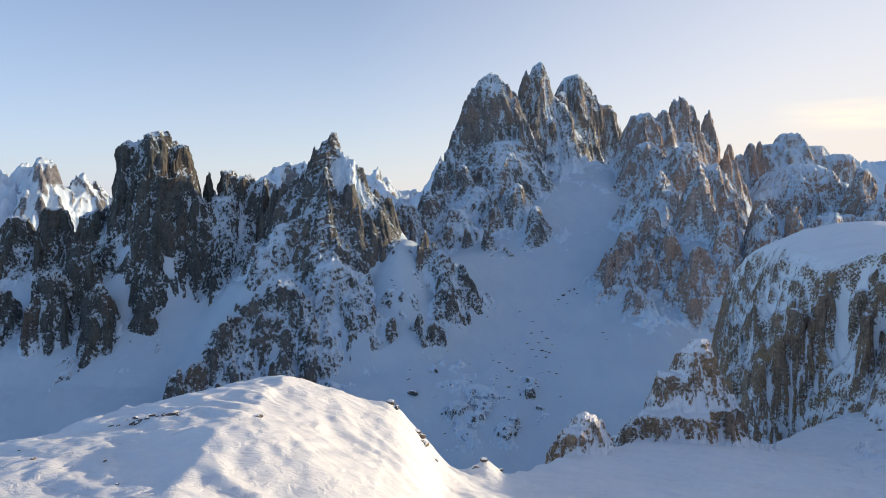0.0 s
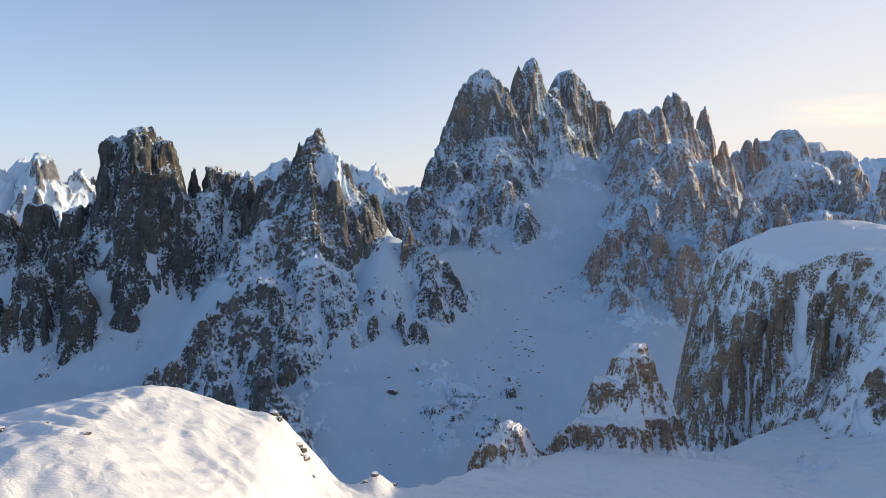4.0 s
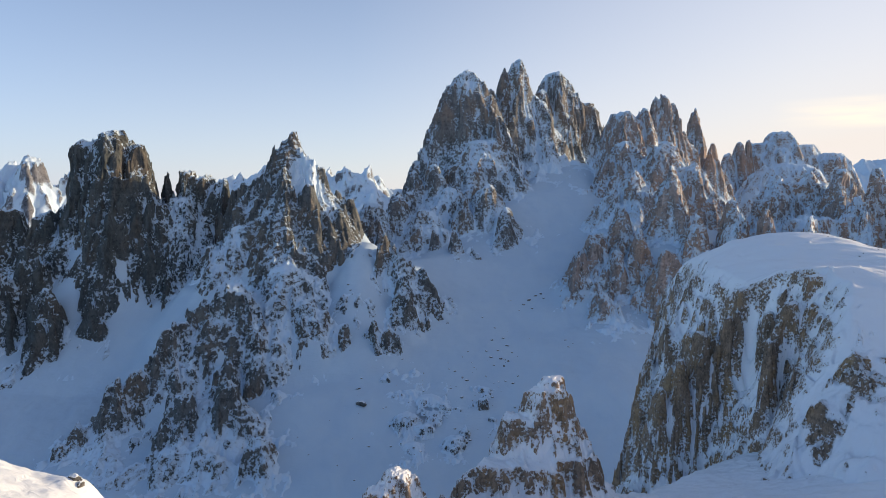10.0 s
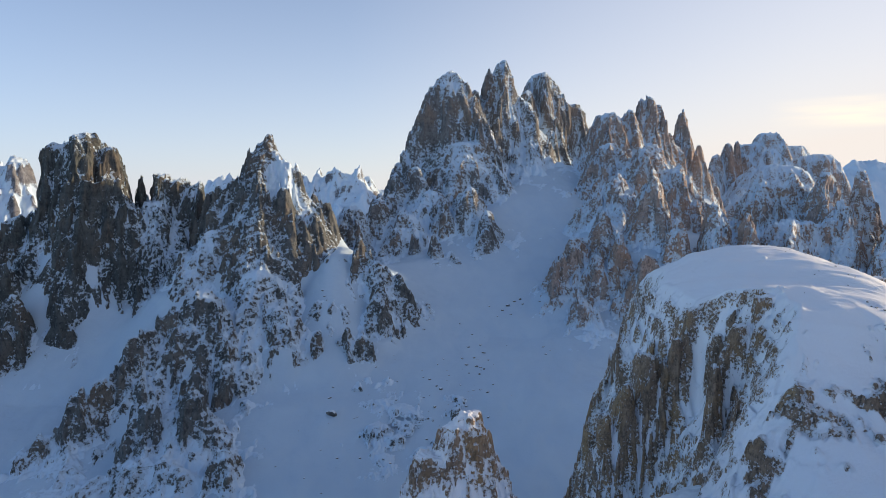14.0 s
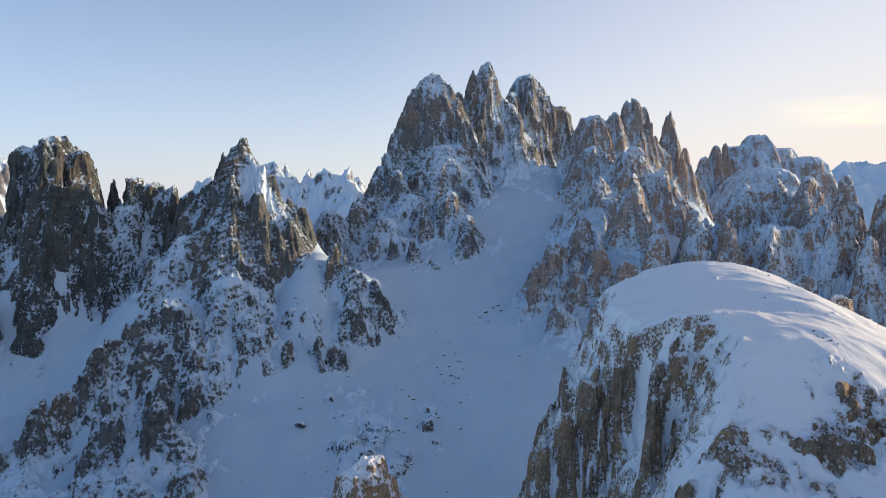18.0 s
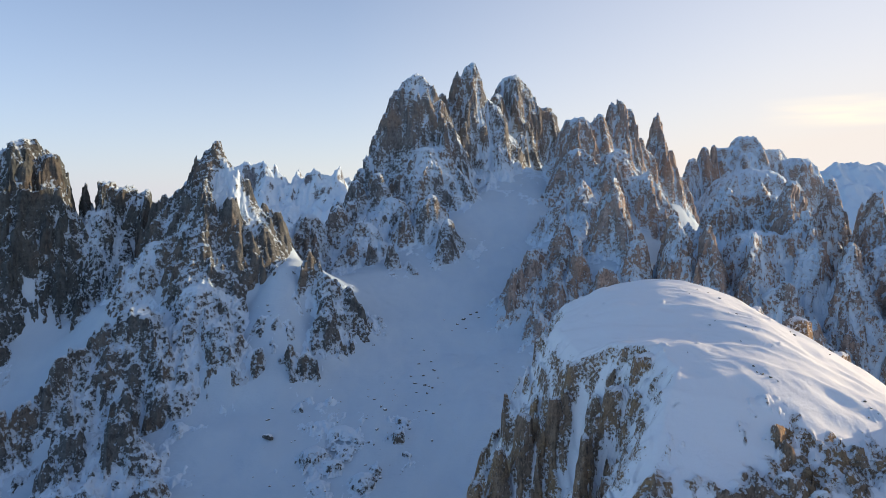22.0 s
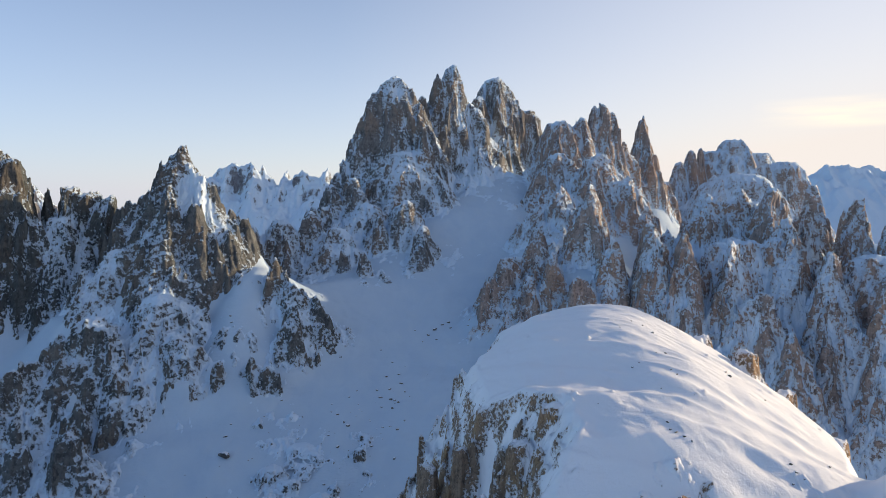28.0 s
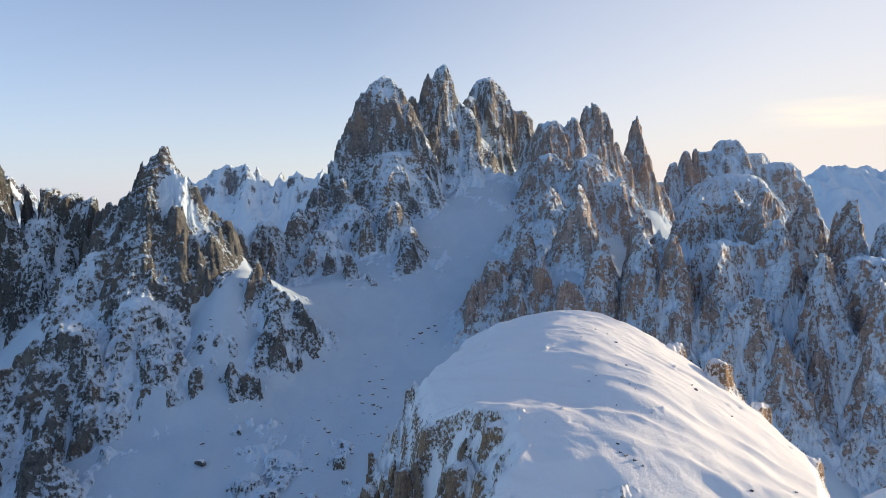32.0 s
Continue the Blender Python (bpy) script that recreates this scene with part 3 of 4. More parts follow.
crag(pyramid_mountain, "rib", -238, 1010, 35, -190, 79, 71, 0.83, 0.1, 45, 1.9, fresh=0.0)
crag(pyramid_mountain, "rib", -417, 1040, 30, -190, 97, 87, 0.93, 0.05, 46, 1.9, fresh=0.0)
crag(pyramid_mountain, "rib", -472, 1000, -36, -190, 108, 97, 0.93, 0.05, 47, 1.9, fresh=0.0)
crag(pyramid_mountain, "rib", -310, 1000, 20, -190, 93, 84, 0.88, 0.1, 48, 1.9, fresh=0.0)
crag(pyramid_mountain, "buttress", -223, 1110, 54, -34, 54, 54, 0.88, 0.1, 49, 1.35, fresh=0.0)
crag(pyramid_mountain, "rib", -37, 1320, 237, 114, 34, 44, 0.88, 0.1, 50, 1.9, fresh=0.0)
crag(pyramid_mountain, "rib", -1, 1300, 195, 77, 59, 65, 0.88, 0.1, 51, 1.9, fresh=0.0)
crag(pyramid_mountain, "rib", 25, 1280, 123, 36, 45, 45, 0.88, 0.1, 52, 1.9, fresh=0.0)
crag(pyramid_mountain, "outcrop", -72, 1240, 102, 10, 73, 73, 0.78, 0.2, 53, fresh=0.0)
crag(pyramid_mountain, "outcrop", -20, 1240, 87, 5, 49, 49, 0.78, 0.2, 54, fresh=0.0)
triple_mountain = mountain("triple_mountain", "high grey and reddish rock massif with three summits")
crag(triple_mountain, "summit", 144, 1960, 659, 323, 152, 152, 0.70, 0.1, 55, 1.7, fresh=0.07)
crag(triple_mountain, "summit", 86, 1950, 594, 324, 87, 87, 0.83, 0.1, 56, 1.7, fresh=0.07)
crag(triple_mountain, "wall", 204, 1930, 591, 338, 106, 106, 0.88, 0.05, 57, 1.2, fresh=0.07)
crag(triple_mountain, "summit", 298, 2090, 718, 325, 150, 150, 0.93, 0.06, 58, 1.7, fresh=0.07)
crag(triple_mountain, "pinnacle", 255, 2080, 689, 376, 66, 66, 0.93, 0.05, 59, 1.7, fresh=0.07)
crag(triple_mountain, "shoulder", 351, 2080, 614, 358, 125, 125, 0.98, 0.05, 60, 1.4, fresh=0.07)
crag(triple_mountain, "summit", 430, 2230, 702, 414, 129, 129, 0.73, 0.19, 61, 1.7, fresh=0.07)
crag(triple_mountain, "shoulder", 517, 2230, 606, 417, 80, 80, 0.68, 0.35, 62, 1.4, fresh=0.07)
crag(triple_mountain, "pinnacle", 577, 2230, 545, 438, 18, 18, 0.98, 0.1, 63, 1.7, fresh=0.07)
crag(triple_mountain, "wall", 162, 1860, 453, 265, 204, 163, 0.88, 0.2, 64, 1.2, fresh=0.07)
crag(triple_mountain, "shoulder", 49, 1760, 388, 196, 105, 105, 0.98, 0.1, 65, 1.4, fresh=0.07)
crag(triple_mountain, "shoulder", -1, 1740, 372, 182, 78, 78, 0.98, 0.1, 66, 1.4, fresh=0.07)
crag(triple_mountain, "shoulder", -34, 1700, 322, 172, 84, 84, 0.98, 0.1, 67, 1.4, fresh=0.07)
crag(triple_mountain, "buttress", 85, 1680, 329, 176, 142, 128, 0.93, 0.1, 68, 1.35, fresh=0.07)
crag(triple_mountain, "buttress", 118, 1610, 301, 140, 67, 74, 0.88, 0.12, 69, 1.35, fresh=0.07)
crag(triple_mountain, "buttress", 179, 1640, 335, 177, 90, 90, 0.88, 0.1, 70, 1.35, fresh=0.07)
crag(triple_mountain, "buttress", 221, 1580, 282, 161, 66, 66, 0.83, 0.15, 71, 1.35, fresh=0.07)
crag(triple_mountain, "buttress", 32, 1600, 275, 168, 95, 95, 0.98, 0.1, 72, 1.35, fresh=0.07)
crag(triple_mountain, "shoulder", -90, 1620, 292, 175, 78, 62, 0.93, 0.15, 73, 1.4, fresh=0.07)
crag(triple_mountain, "shoulder", -29, 1640, 309, 184, 70, 56, 0.93, 0.15, 74, 1.4, fresh=0.07)
crag(triple_mountain, "shoulder", -147, 1600, 278, 176, 59, 47, 0.93, 0.15, 75, 1.4, fresh=0.07)
crag(triple_mountain, "wall", 366, 2000, 481, 355, 120, 120, 0.98, 0.05, 76, 1.2, fresh=0.07)
crag(triple_mountain, "wall", 217, 2040, 619, 325, 94, 94, 0.88, 0.1, 77, 1.2, fresh=0.07)
crag(triple_mountain, "wall", 369, 2150, 637, 343, 94, 94, 0.83, 0.12, 78, 1.2, fresh=0.07)
crag(triple_mountain, "wall", 475, 2230, 637, 399, 89, 89, 0.73, 0.25, 79, 1.2, fresh=0.07)
spire_mountain = mountain("spire_mountain", "jagged grey rock spires with snow-filled gullies")
crag(spire_mountain, "spire", 707, 2000, 602, 325, 76, 76, 0.83, 0.06, 80, 1.7, fresh=0.07)
crag(spire_mountain, "spire", 686, 1995, 593, 454, 40, 40, 0.88, 0.05, 81, 1.7, fresh=0.07)
crag(spire_mountain, "spire", 732, 2000, 578, 373, 60, 60, 0.88, 0.08, 82, 1.7, fresh=0.07)
crag(spire_mountain, "shoulder", 575, 1960, 545, 324, 98, 98, 0.73, 0.25, 83, 1.4, fresh=0.15)
crag(spire_mountain, "shoulder", 637, 1970, 558, 356, 79, 79, 0.88, 0.1, 84, 1.4, fresh=0.07)
crag(spire_mountain, "spire", 949, 2400, 614, 311, 82, 82, 0.98, 0.04, 85, 1.7, fresh=0.07)
crag(spire_mountain, "spire", 774, 2020, 499, 309, 81, 81, 0.98, 0.04, 86, 1.7, fresh=0.07)
crag(spire_mountain, "spire", 861, 2040, 468, 309, 49, 49, 0.98, 0.08, 87, 1.7, fresh=0.07)
crag(spire_mountain, "wall", 556, 1850, 452, 293, 114, 103, 0.88, 0.2, 88, 1.2, fresh=0.07)
crag(spire_mountain, "wall", 646, 1800, 448, 252, 134, 121, 0.93, 0.1, 89, 1.2, fresh=0.07)
crag(spire_mountain, "wall", 710, 1750, 402, 225, 87, 87, 0.98, 0.05, 90, 1.2, fresh=0.07)
crag(spire_mountain, "buttress", 517, 1600, 367, 231, 95, 95, 0.98, 0.05, 91, 1.35, fresh=0.07)
crag(spire_mountain, "buttress", 535, 1400, 371, 206, 69, 69, 0.83, 0.12, 92, 1.35, fresh=0.07)
crag(spire_mountain, "buttress", 428, 1400, 289, 150, 58, 58, 0.93, 0.1, 93, 1.35, fresh=0.07)
crag(spire_mountain, "buttress", 376, 1370, 235, 110, 65, 65, 0.93, 0.1, 94, 1.35, fresh=0.07)
crag(spire_mountain, "buttress", 406, 1330, 204, 41, 72, 65, 0.93, 0.08, 95, 1.35, fresh=0.07)
crag(spire_mountain, "buttress", 457, 1340, 248, 71, 66, 66, 0.93, 0.1, 96, 1.35, fresh=0.07)
crag(spire_mountain, "buttress", 546, 1300, 276, 120, 64, 64, 0.93, 0.06, 97, 1.35, fresh=0.07)
crag(spire_mountain, "buttress", 490, 1270, 209, 22, 69, 62, 0.93, 0.08, 98, 1.35, fresh=0.07)
crag(spire_mountain, "buttress", 503, 1400, 280, 150, 62, 62, 0.93, 0.08, 99, 1.35, fresh=0.07)
crag(spire_mountain, "wall", 935, 2150, 389, 171, 73, 73, 0.93, 0.15, 100, 1.2, fresh=0.07)
ridge_mountain = mountain("ridge_mountain", "long jagged grey rock ridge dusted with snow")
crag(ridge_mountain, "summit", 1384, 2690, 555, 292, 162, 162, 0.78, 0.2, 101, 1.7, fresh=0.16)
crag(ridge_mountain, "shoulder", 1477, 2690, 509, 270, 148, 148, 0.88, 0.2, 102, 1.4, fresh=0.16)
crag(ridge_mountain, "shoulder", 1295, 2680, 515, 291, 121, 121, 0.88, 0.2, 103, 1.4, fresh=0.16)
crag(ridge_mountain, "pinnacle", 1183, 2600, 513, 291, 68, 68, 0.88, 0.15, 104, 1.7, fresh=0.16)
crag(ridge_mountain, "pinnacle", 1234, 2620, 523, 291, 47, 47, 0.88, 0.1, 105, 1.7, fresh=0.16)
crag(ridge_mountain, "pinnacle", 1134, 2580, 465, 291, 62, 62, 0.88, 0.15, 106, 1.7, fresh=0.16)
crag(ridge_mountain, "shoulder", 1560, 2640, 473, 250, 132, 132, 0.88, 0.2, 107, 1.4, fresh=0.16)
crag(ridge_mountain, "wall", 1277, 2400, 418, 128, 312, 250, 0.93, 0.2, 108, 1.2, fresh=0.16)
wall_mountain = mountain("wall_mountain", "broad grey and reddish rock wall with snowy gullies")
crag(wall_mountain, "wall", 622, 1300, 300, 85, 81, 81, 1.03, 0.12, 109, 1.2, fresh=0.20)
crag(wall_mountain, "wall", 661, 1260, 288, 65, 72, 72, 1.03, 0.08, 110, 1.2, fresh=0.20)
crag(wall_mountain, "wall", 802, 1520, 348, 107, 125, 125, 1.08, 0.08, 111, 1.2, fresh=0.20)
crag(wall_mountain, "wall", 862, 1500, 357, 109, 109, 109, 1.08, 0.08, 112, 1.2, fresh=0.20)
crag(wall_mountain, "wall", 901, 1440, 362, 40, 130, 130, 1.08, 0.1, 113, 1.2, fresh=0.20)
crag(wall_mountain, "wall", 877, 1330, 309, 44, 107, 107, 1.03, 0.1, 114, 1.2, fresh=0.20)
crag(wall_mountain, "wall", 747, 1260, 269, 44, 101, 101, 1.08, 0.08, 115, 1.2, fresh=0.20)
crag(wall_mountain, "shoulder", 1042, 1540, 373, 95, 70, 70, 0.93, 0.12, 116, 1.4, fresh=0.20)
crag(wall_mountain, "wall", 1044, 1400, 342, 26, 114, 114, 1.03, 0.08, 117, 1.2, fresh=0.20)
crag(wall_mountain, "wall", 1072, 1340, 302, -18, 108, 108, 1.03, 0.1, 118, 1.2, fresh=0.20)
crag(wall_mountain, "wall", 901, 1230, 253, -31, 120, 120, 1.08, 0.08, 119, 1.2, fresh=0.20)
crag(wall_mountain, "wall", 944, 1160, 216, -73, 112, 112, 1.08, 0.08, 120, 1.2, fresh=0.20)
crag(wall_mountain, "wall", 1098, 1270, 269, -64, 124, 124, 1.03, 0.1, 121, 1.2, fresh=0.20)
crag(wall_mountain, "buttress", 788, 1140, 141, -17, 80, 80, 1.08, 0.08, 122, 1.35, fresh=0.20)
crag(wall_mountain, "buttress", 763, 1190, 194, 6, 73, 73, 1.08, 0.08, 123, 1.35, fresh=0.20)
chain(pyramid_mountain, "rib", [(-285, 1170, 156), (-328, 1150, 131), (-362, 1090, 92), (-417, 1040, 28), (-472, 1000, -38), (-530, 960, -95)], 14, 62, 150, 701, -0.08)
chain(pyramid_mountain, "rib", [(-285, 1165, 140), (-262, 1120, 85), (-268, 1060, 30), (-250, 1000, -20), (-265, 950, -50)], 9, 52, 120, 721, -0.08)
chain(pyramid_mountain, "rib", [(-30, 1330, 235), (-5, 1305, 198), (22, 1270, 140), (40, 1240, 92)], 7, 34, 90, 741, -0.1)
crag(wall_mountain, "rampart", 850, 1500, 335, 40, 290, 120, 0.85, 0.2, 124, 1.2, fresh=0.12)
crag(wall_mountain, "rampart", 790, 1330, 268, 30, 210, 110, 0.85, 0.2, 125, 1.2, fresh=0.12)
crag(wall_mountain, "rampart", 1010, 1270, 245, -60, 210, 120, 0.85, 0.2, 126, 1.2, fresh=0.12)
crag(spire_mountain, "rampart", 660, 1930, 440, 270, 170, 100, 0.8, 0.2, 127, 1.2, fresh=0.05)
crag(pyramid_mountain, "rib", -312, 1154, 131, 62, 60, 54, 0.85, 0.12, 601, 1.9, fresh=-0.06)
crag(pyramid_mountain, "rib", -346, 1100, 62, -6, 64, 58, 0.85, 0.12, 602, 1.9, fresh=-0.06)
crag(pyramid_mountain, "rib", -392, 1066, 7, -55, 69, 62, 0.85, 0.12, 603, 1.9, fresh=-0.06)
crag(pyramid_mountain, "rib", -419, 1006, -38, -99, 73, 66, 0.85, 0.12, 604, 1.9, fresh=-0.06)
crag(pyramid_mountain, "rib", -280, 1019, 1, -63, 69, 62, 0.85, 0.12, 605, 1.9, fresh=-0.06)
crag(pyramid_mountain, "rib", -225, 1017, 5, -64, 59, 53, 0.85, 0.12, 606, 1.9, fresh=-0.06)
crag(pyramid_mountain, "rib", -182, 947, -26, -103, 46, 42, 0.85, 0.12, 607, 1.9, fresh=-0.06)
crag(pyramid_mountain, "rib", -309, 970, -45, -108, 68, 62, 0.85, 0.12, 608, 1.9, fresh=-0.06)
crag(pyramid_mountain, "rib", -242, 948, -47, -109, 57, 51, 0.85, 0.12, 609, 1.9, fresh=-0.06)
crag(pyramid_mountain, "rib", -360, 959, -66, -113, 60, 54, 0.85, 0.12, 610, 1.9, fresh=-0.06)
crag(pyramid_mountain, "rib", -274, 1139, 89, 27, 48, 44, 0.85, 0.12, 611, 1.9, fresh=-0.06)
crag(pyramid_mountain, "rib", -203, 1107, 46, -3, 36, 33, 0.85, 0.12, 612, 1.9, fresh=-0.06)
crag(pyramid_mountain, "rib", -163, 1180, 128, 66, 54, 48, 0.85, 0.12, 613, 1.9, fresh=-0.06)
crag(pyramid_mountain, "rib", -129, 1192, 112, 61, 38, 34, 0.85, 0.12, 614, 1.9, fresh=-0.06)
crag(pyramid_mountain, "rib", -88, 1165, 99, 37, 27, 24, 0.85, 0.12, 615, 1.9, fresh=-0.06)
crag(pyramid_mountain, "rib", -41, 1171, 102, 31, 32, 29, 0.85, 0.12, 616, 1.9, fresh=-0.06)
crag(pyramid_mountain, "rib", -13, 1174, 87, 25, 27, 24, 0.85, 0.12, 617, 1.9, fresh=-0.06)
crag(pyramid_mountain, "rib", -7, 1233, 139, 63, 39, 35, 0.85, 0.12, 618, 1.9, fresh=-0.06)
crag(pyramid_mountain, "rib", 34, 1295, 173, 113, 29, 26, 0.85, 0.12, 619, 1.9, fresh=-0.06)
crag(pyramid_mountain, "rib", 0, 1266, 164, 92, 36, 33, 0.85, 0.12, 620, 1.9, fresh=-0.06)
crag(triple_mountain, "rib", 104, 1498, 237, 163, 33, 30, 0.85, 0.12, 621, 1.9, fresh=0.05)
crag(triple_mountain, "rib", 210, 1541, 241, 172, 41, 37, 0.85, 0.12, 622, 1.9, fresh=0.05)
crag(triple_mountain, "rock", 138, 1479, 198, 158, 13, 12, 0.85, 0.12, 623, 1.9, fresh=0.05)
crag(triple_mountain, "rock", 55, 1523, 239, 179, 20, 18, 0.85, 0.12, 624, 1.9, fresh=0.05)
crag(spire_mountain, "rib", 343, 1349, 197, 128, 31, 28, 0.85, 0.12, 625, 1.9, fresh=0.05)
crag(spire_mountain, "rib", 372, 1264, 144, 58, 41, 37, 0.85, 0.12, 626, 1.9, fresh=0.05)
crag(spire_mountain, "rib", 413, 1326, 186, 110, 37, 33, 0.85, 0.12, 627, 1.9, fresh=0.05)
crag(spire_mountain, "rib", 444, 1282, 142, 75, 36, 32, 0.85, 0.12, 628, 1.9, fresh=0.05)
crag(spire_mountain, "rock", 349, 1240, 83, 50, 23, 21, 0.85, 0.12, 629, 1.9, fresh=0.05)

ground = sheet("ground", -1000, 1500, 640, 2500, 4.0, land, SHADE_SNOW)
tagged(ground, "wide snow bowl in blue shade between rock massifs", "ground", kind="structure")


def outer_land(x, y):
    return np.where((x > -960) & (x < 1460) & (y > 680) & (y < 2460), -260.0, land(x, y) - 3.0)


outer = sheet("ground", -4600, 4800, -4600, 4900, 60.0, outer_land, SHADE_SNOW)
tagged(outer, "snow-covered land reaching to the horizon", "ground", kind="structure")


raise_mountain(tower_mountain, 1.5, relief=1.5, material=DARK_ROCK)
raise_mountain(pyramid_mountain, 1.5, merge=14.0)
raise_mountain(triple_mountain, 1.9, material=HAZE_PALE_ROCK, dip=(0.2, 0.3))
raise_mountain(spire_mountain, 2.0, relief=1.2, material=HAZED_RED_ROCK, merge=18.0, dip=(0.35, 0.3))
raise_mountain(ridge_mountain, 3.2, material=HAZED_RED_ROCK, merge=30.0)
raise_mountain(wall_mountain, 1.6, relief=1.4, material=HAZED_RED_ROCK, merge=45.0, dip=(0.6, 0.3), way=-20.0)


# ---- the near crest ----
def crest_line(x):
    return np.interp(x, (-400, -110, -55, -16, 12, 40, 64, 100, 144, 255, 420), (96, 166, 218, 224, 222, 262, 296, 318, 338, 402, 440))


def near_crest(x, y):
    """The knoll, the saddle and the shelf below the dome."""
    wx = x + 2 * rough_field(x, y, 22, 3, 62)
    left = np.maximum(0, -(x + 50))
    knoll = 247.3 - 0.0022 * np.maximum(0, y - 150) ** 2 * 0.6 - 0.135 * (np.hypot(left, 9) - 9) - np.interp(wx, (-50, -39, -30, -23, -18, -14.5, -10, -4.6, 2, 6, 13, 25, 41, 90), (0, 4.0, 7.6, 10.2, 12.0, 13.6, 17.0, 22.5, 29.5, 32.5, 36, 40, 46, 90))
    knoll = knoll - 3.8 * np.exp(-(((x + 62) / 26) ** 2) - ((y - 128) / 16) ** 2) + 2.5 * np.exp(-(((x + 30) / 16) ** 2) - ((y - 150) / 14) ** 2) + 2.0 * np.exp(-(((x + 17.5) / 4.5) ** 2) - ((y - 222) / 6) ** 2)
    shelf = 208 - 0.23 * (y - 205) - 0.05 * (x - 25) + 0.28 * np.maximum(0, x - 182)
    shelf = np.maximum(shelf, 120)
    shelf = shelf - 2.0 * np.exp(-(((x - 22) / 18) ** 2)) + 8.5 * np.exp(-(((x - 14) / 7) ** 2) - ((y - 223) / 9) ** 2)
    z = soft_max(knoll, shelf, 6.0)
    over = y - crest_line(x)
    z = z - np.where(over > 0, 1.35 * over, 0) - 1.0 * np.exp(-np.abs(over) / 6) + 4.5 * np.exp(-(((x - 105) / 45) ** 2) - ((y - 300) / 35) ** 2)
    z = z + 1.1 * rough_field(x, y, 34, 2, 61) + 0.35 * rough_field(x + 0.4 * y, 0.6 * y, 6, 3, 65) + 0.8 * ridged(0.25 * (0.9 * x - 0.45 * y), 0.45 * x + 0.9 * y + 2 * rough_field(x, y, 14, 2, 67), 8, 3, 68)
    return z + 0.34 * ridged(0.4 * x + 0.2 * y, y - 0.5 * x + 1.2 * rough_field(x, y, 7, 2, 70), 2.6, 2, 73)


crest = sheet("ground", -300, 330, 20, 430, 0.8, near_crest, NEAR_SNOW, hide=lambda x, y, z: z < -40)
tagged(crest, "sunlit wind-rippled snow crest with saddle and shelf", "ground", kind="structure")


# ---- the snow dome ----
def bare_patch(x, y):
    """Where the near slope is too rough to keep its snow: clusters of low rocks."""
    lot = -0.6 + np.zeros(x.shape)
    for cx, cy, r, much in ((322, 361, 11, 0.8), (354, 357, 16, 0.8), (377, 366, 10, 0.8), (318, 342, 14, 1.0), (290, 327, 20, 1.15), (272, 346, 15, 1.0), (340, 345, 14, 0.9), (225, 332, 18, 1.0), (250, 335, 14, 0.7), (200, 318, 12, 0.8)):
        lot = lot + much * np.exp(-(((x - cx) / r) ** 2) - ((y - cy) / (0.75 * r)) ** 2)
    return np.clip(2.6 * (lot + 0.55 * rough_field(x, y, 9, 3, 255, 0.6)), 0, 1)


def thin_snow(x, y):
    """How much less snow lies on the dome than its slope would hold; below zero: more."""
    chute = np.exp(-((((x - 254) * 0.84 - (y - 421) * 0.54) / 4.0) ** 2)) * np.clip((442 - y) / 8, 0, 1) * np.clip((270 - x) / 6, 0, 1)
    edge = -0.12 * np.clip((310 - x) / 30, 0, 1) * np.clip((y - 365) / 25, 0, 1) * np.clip((452 - y) / 15, 0, 1) - 0.22 * np.clip((y - 446) / 14, 0, 1) * np.clip((x - 228) / 18, 0, 1)
    return edge + 0.8 * bare_patch(x, y) - 0.6 * chute - 0.12


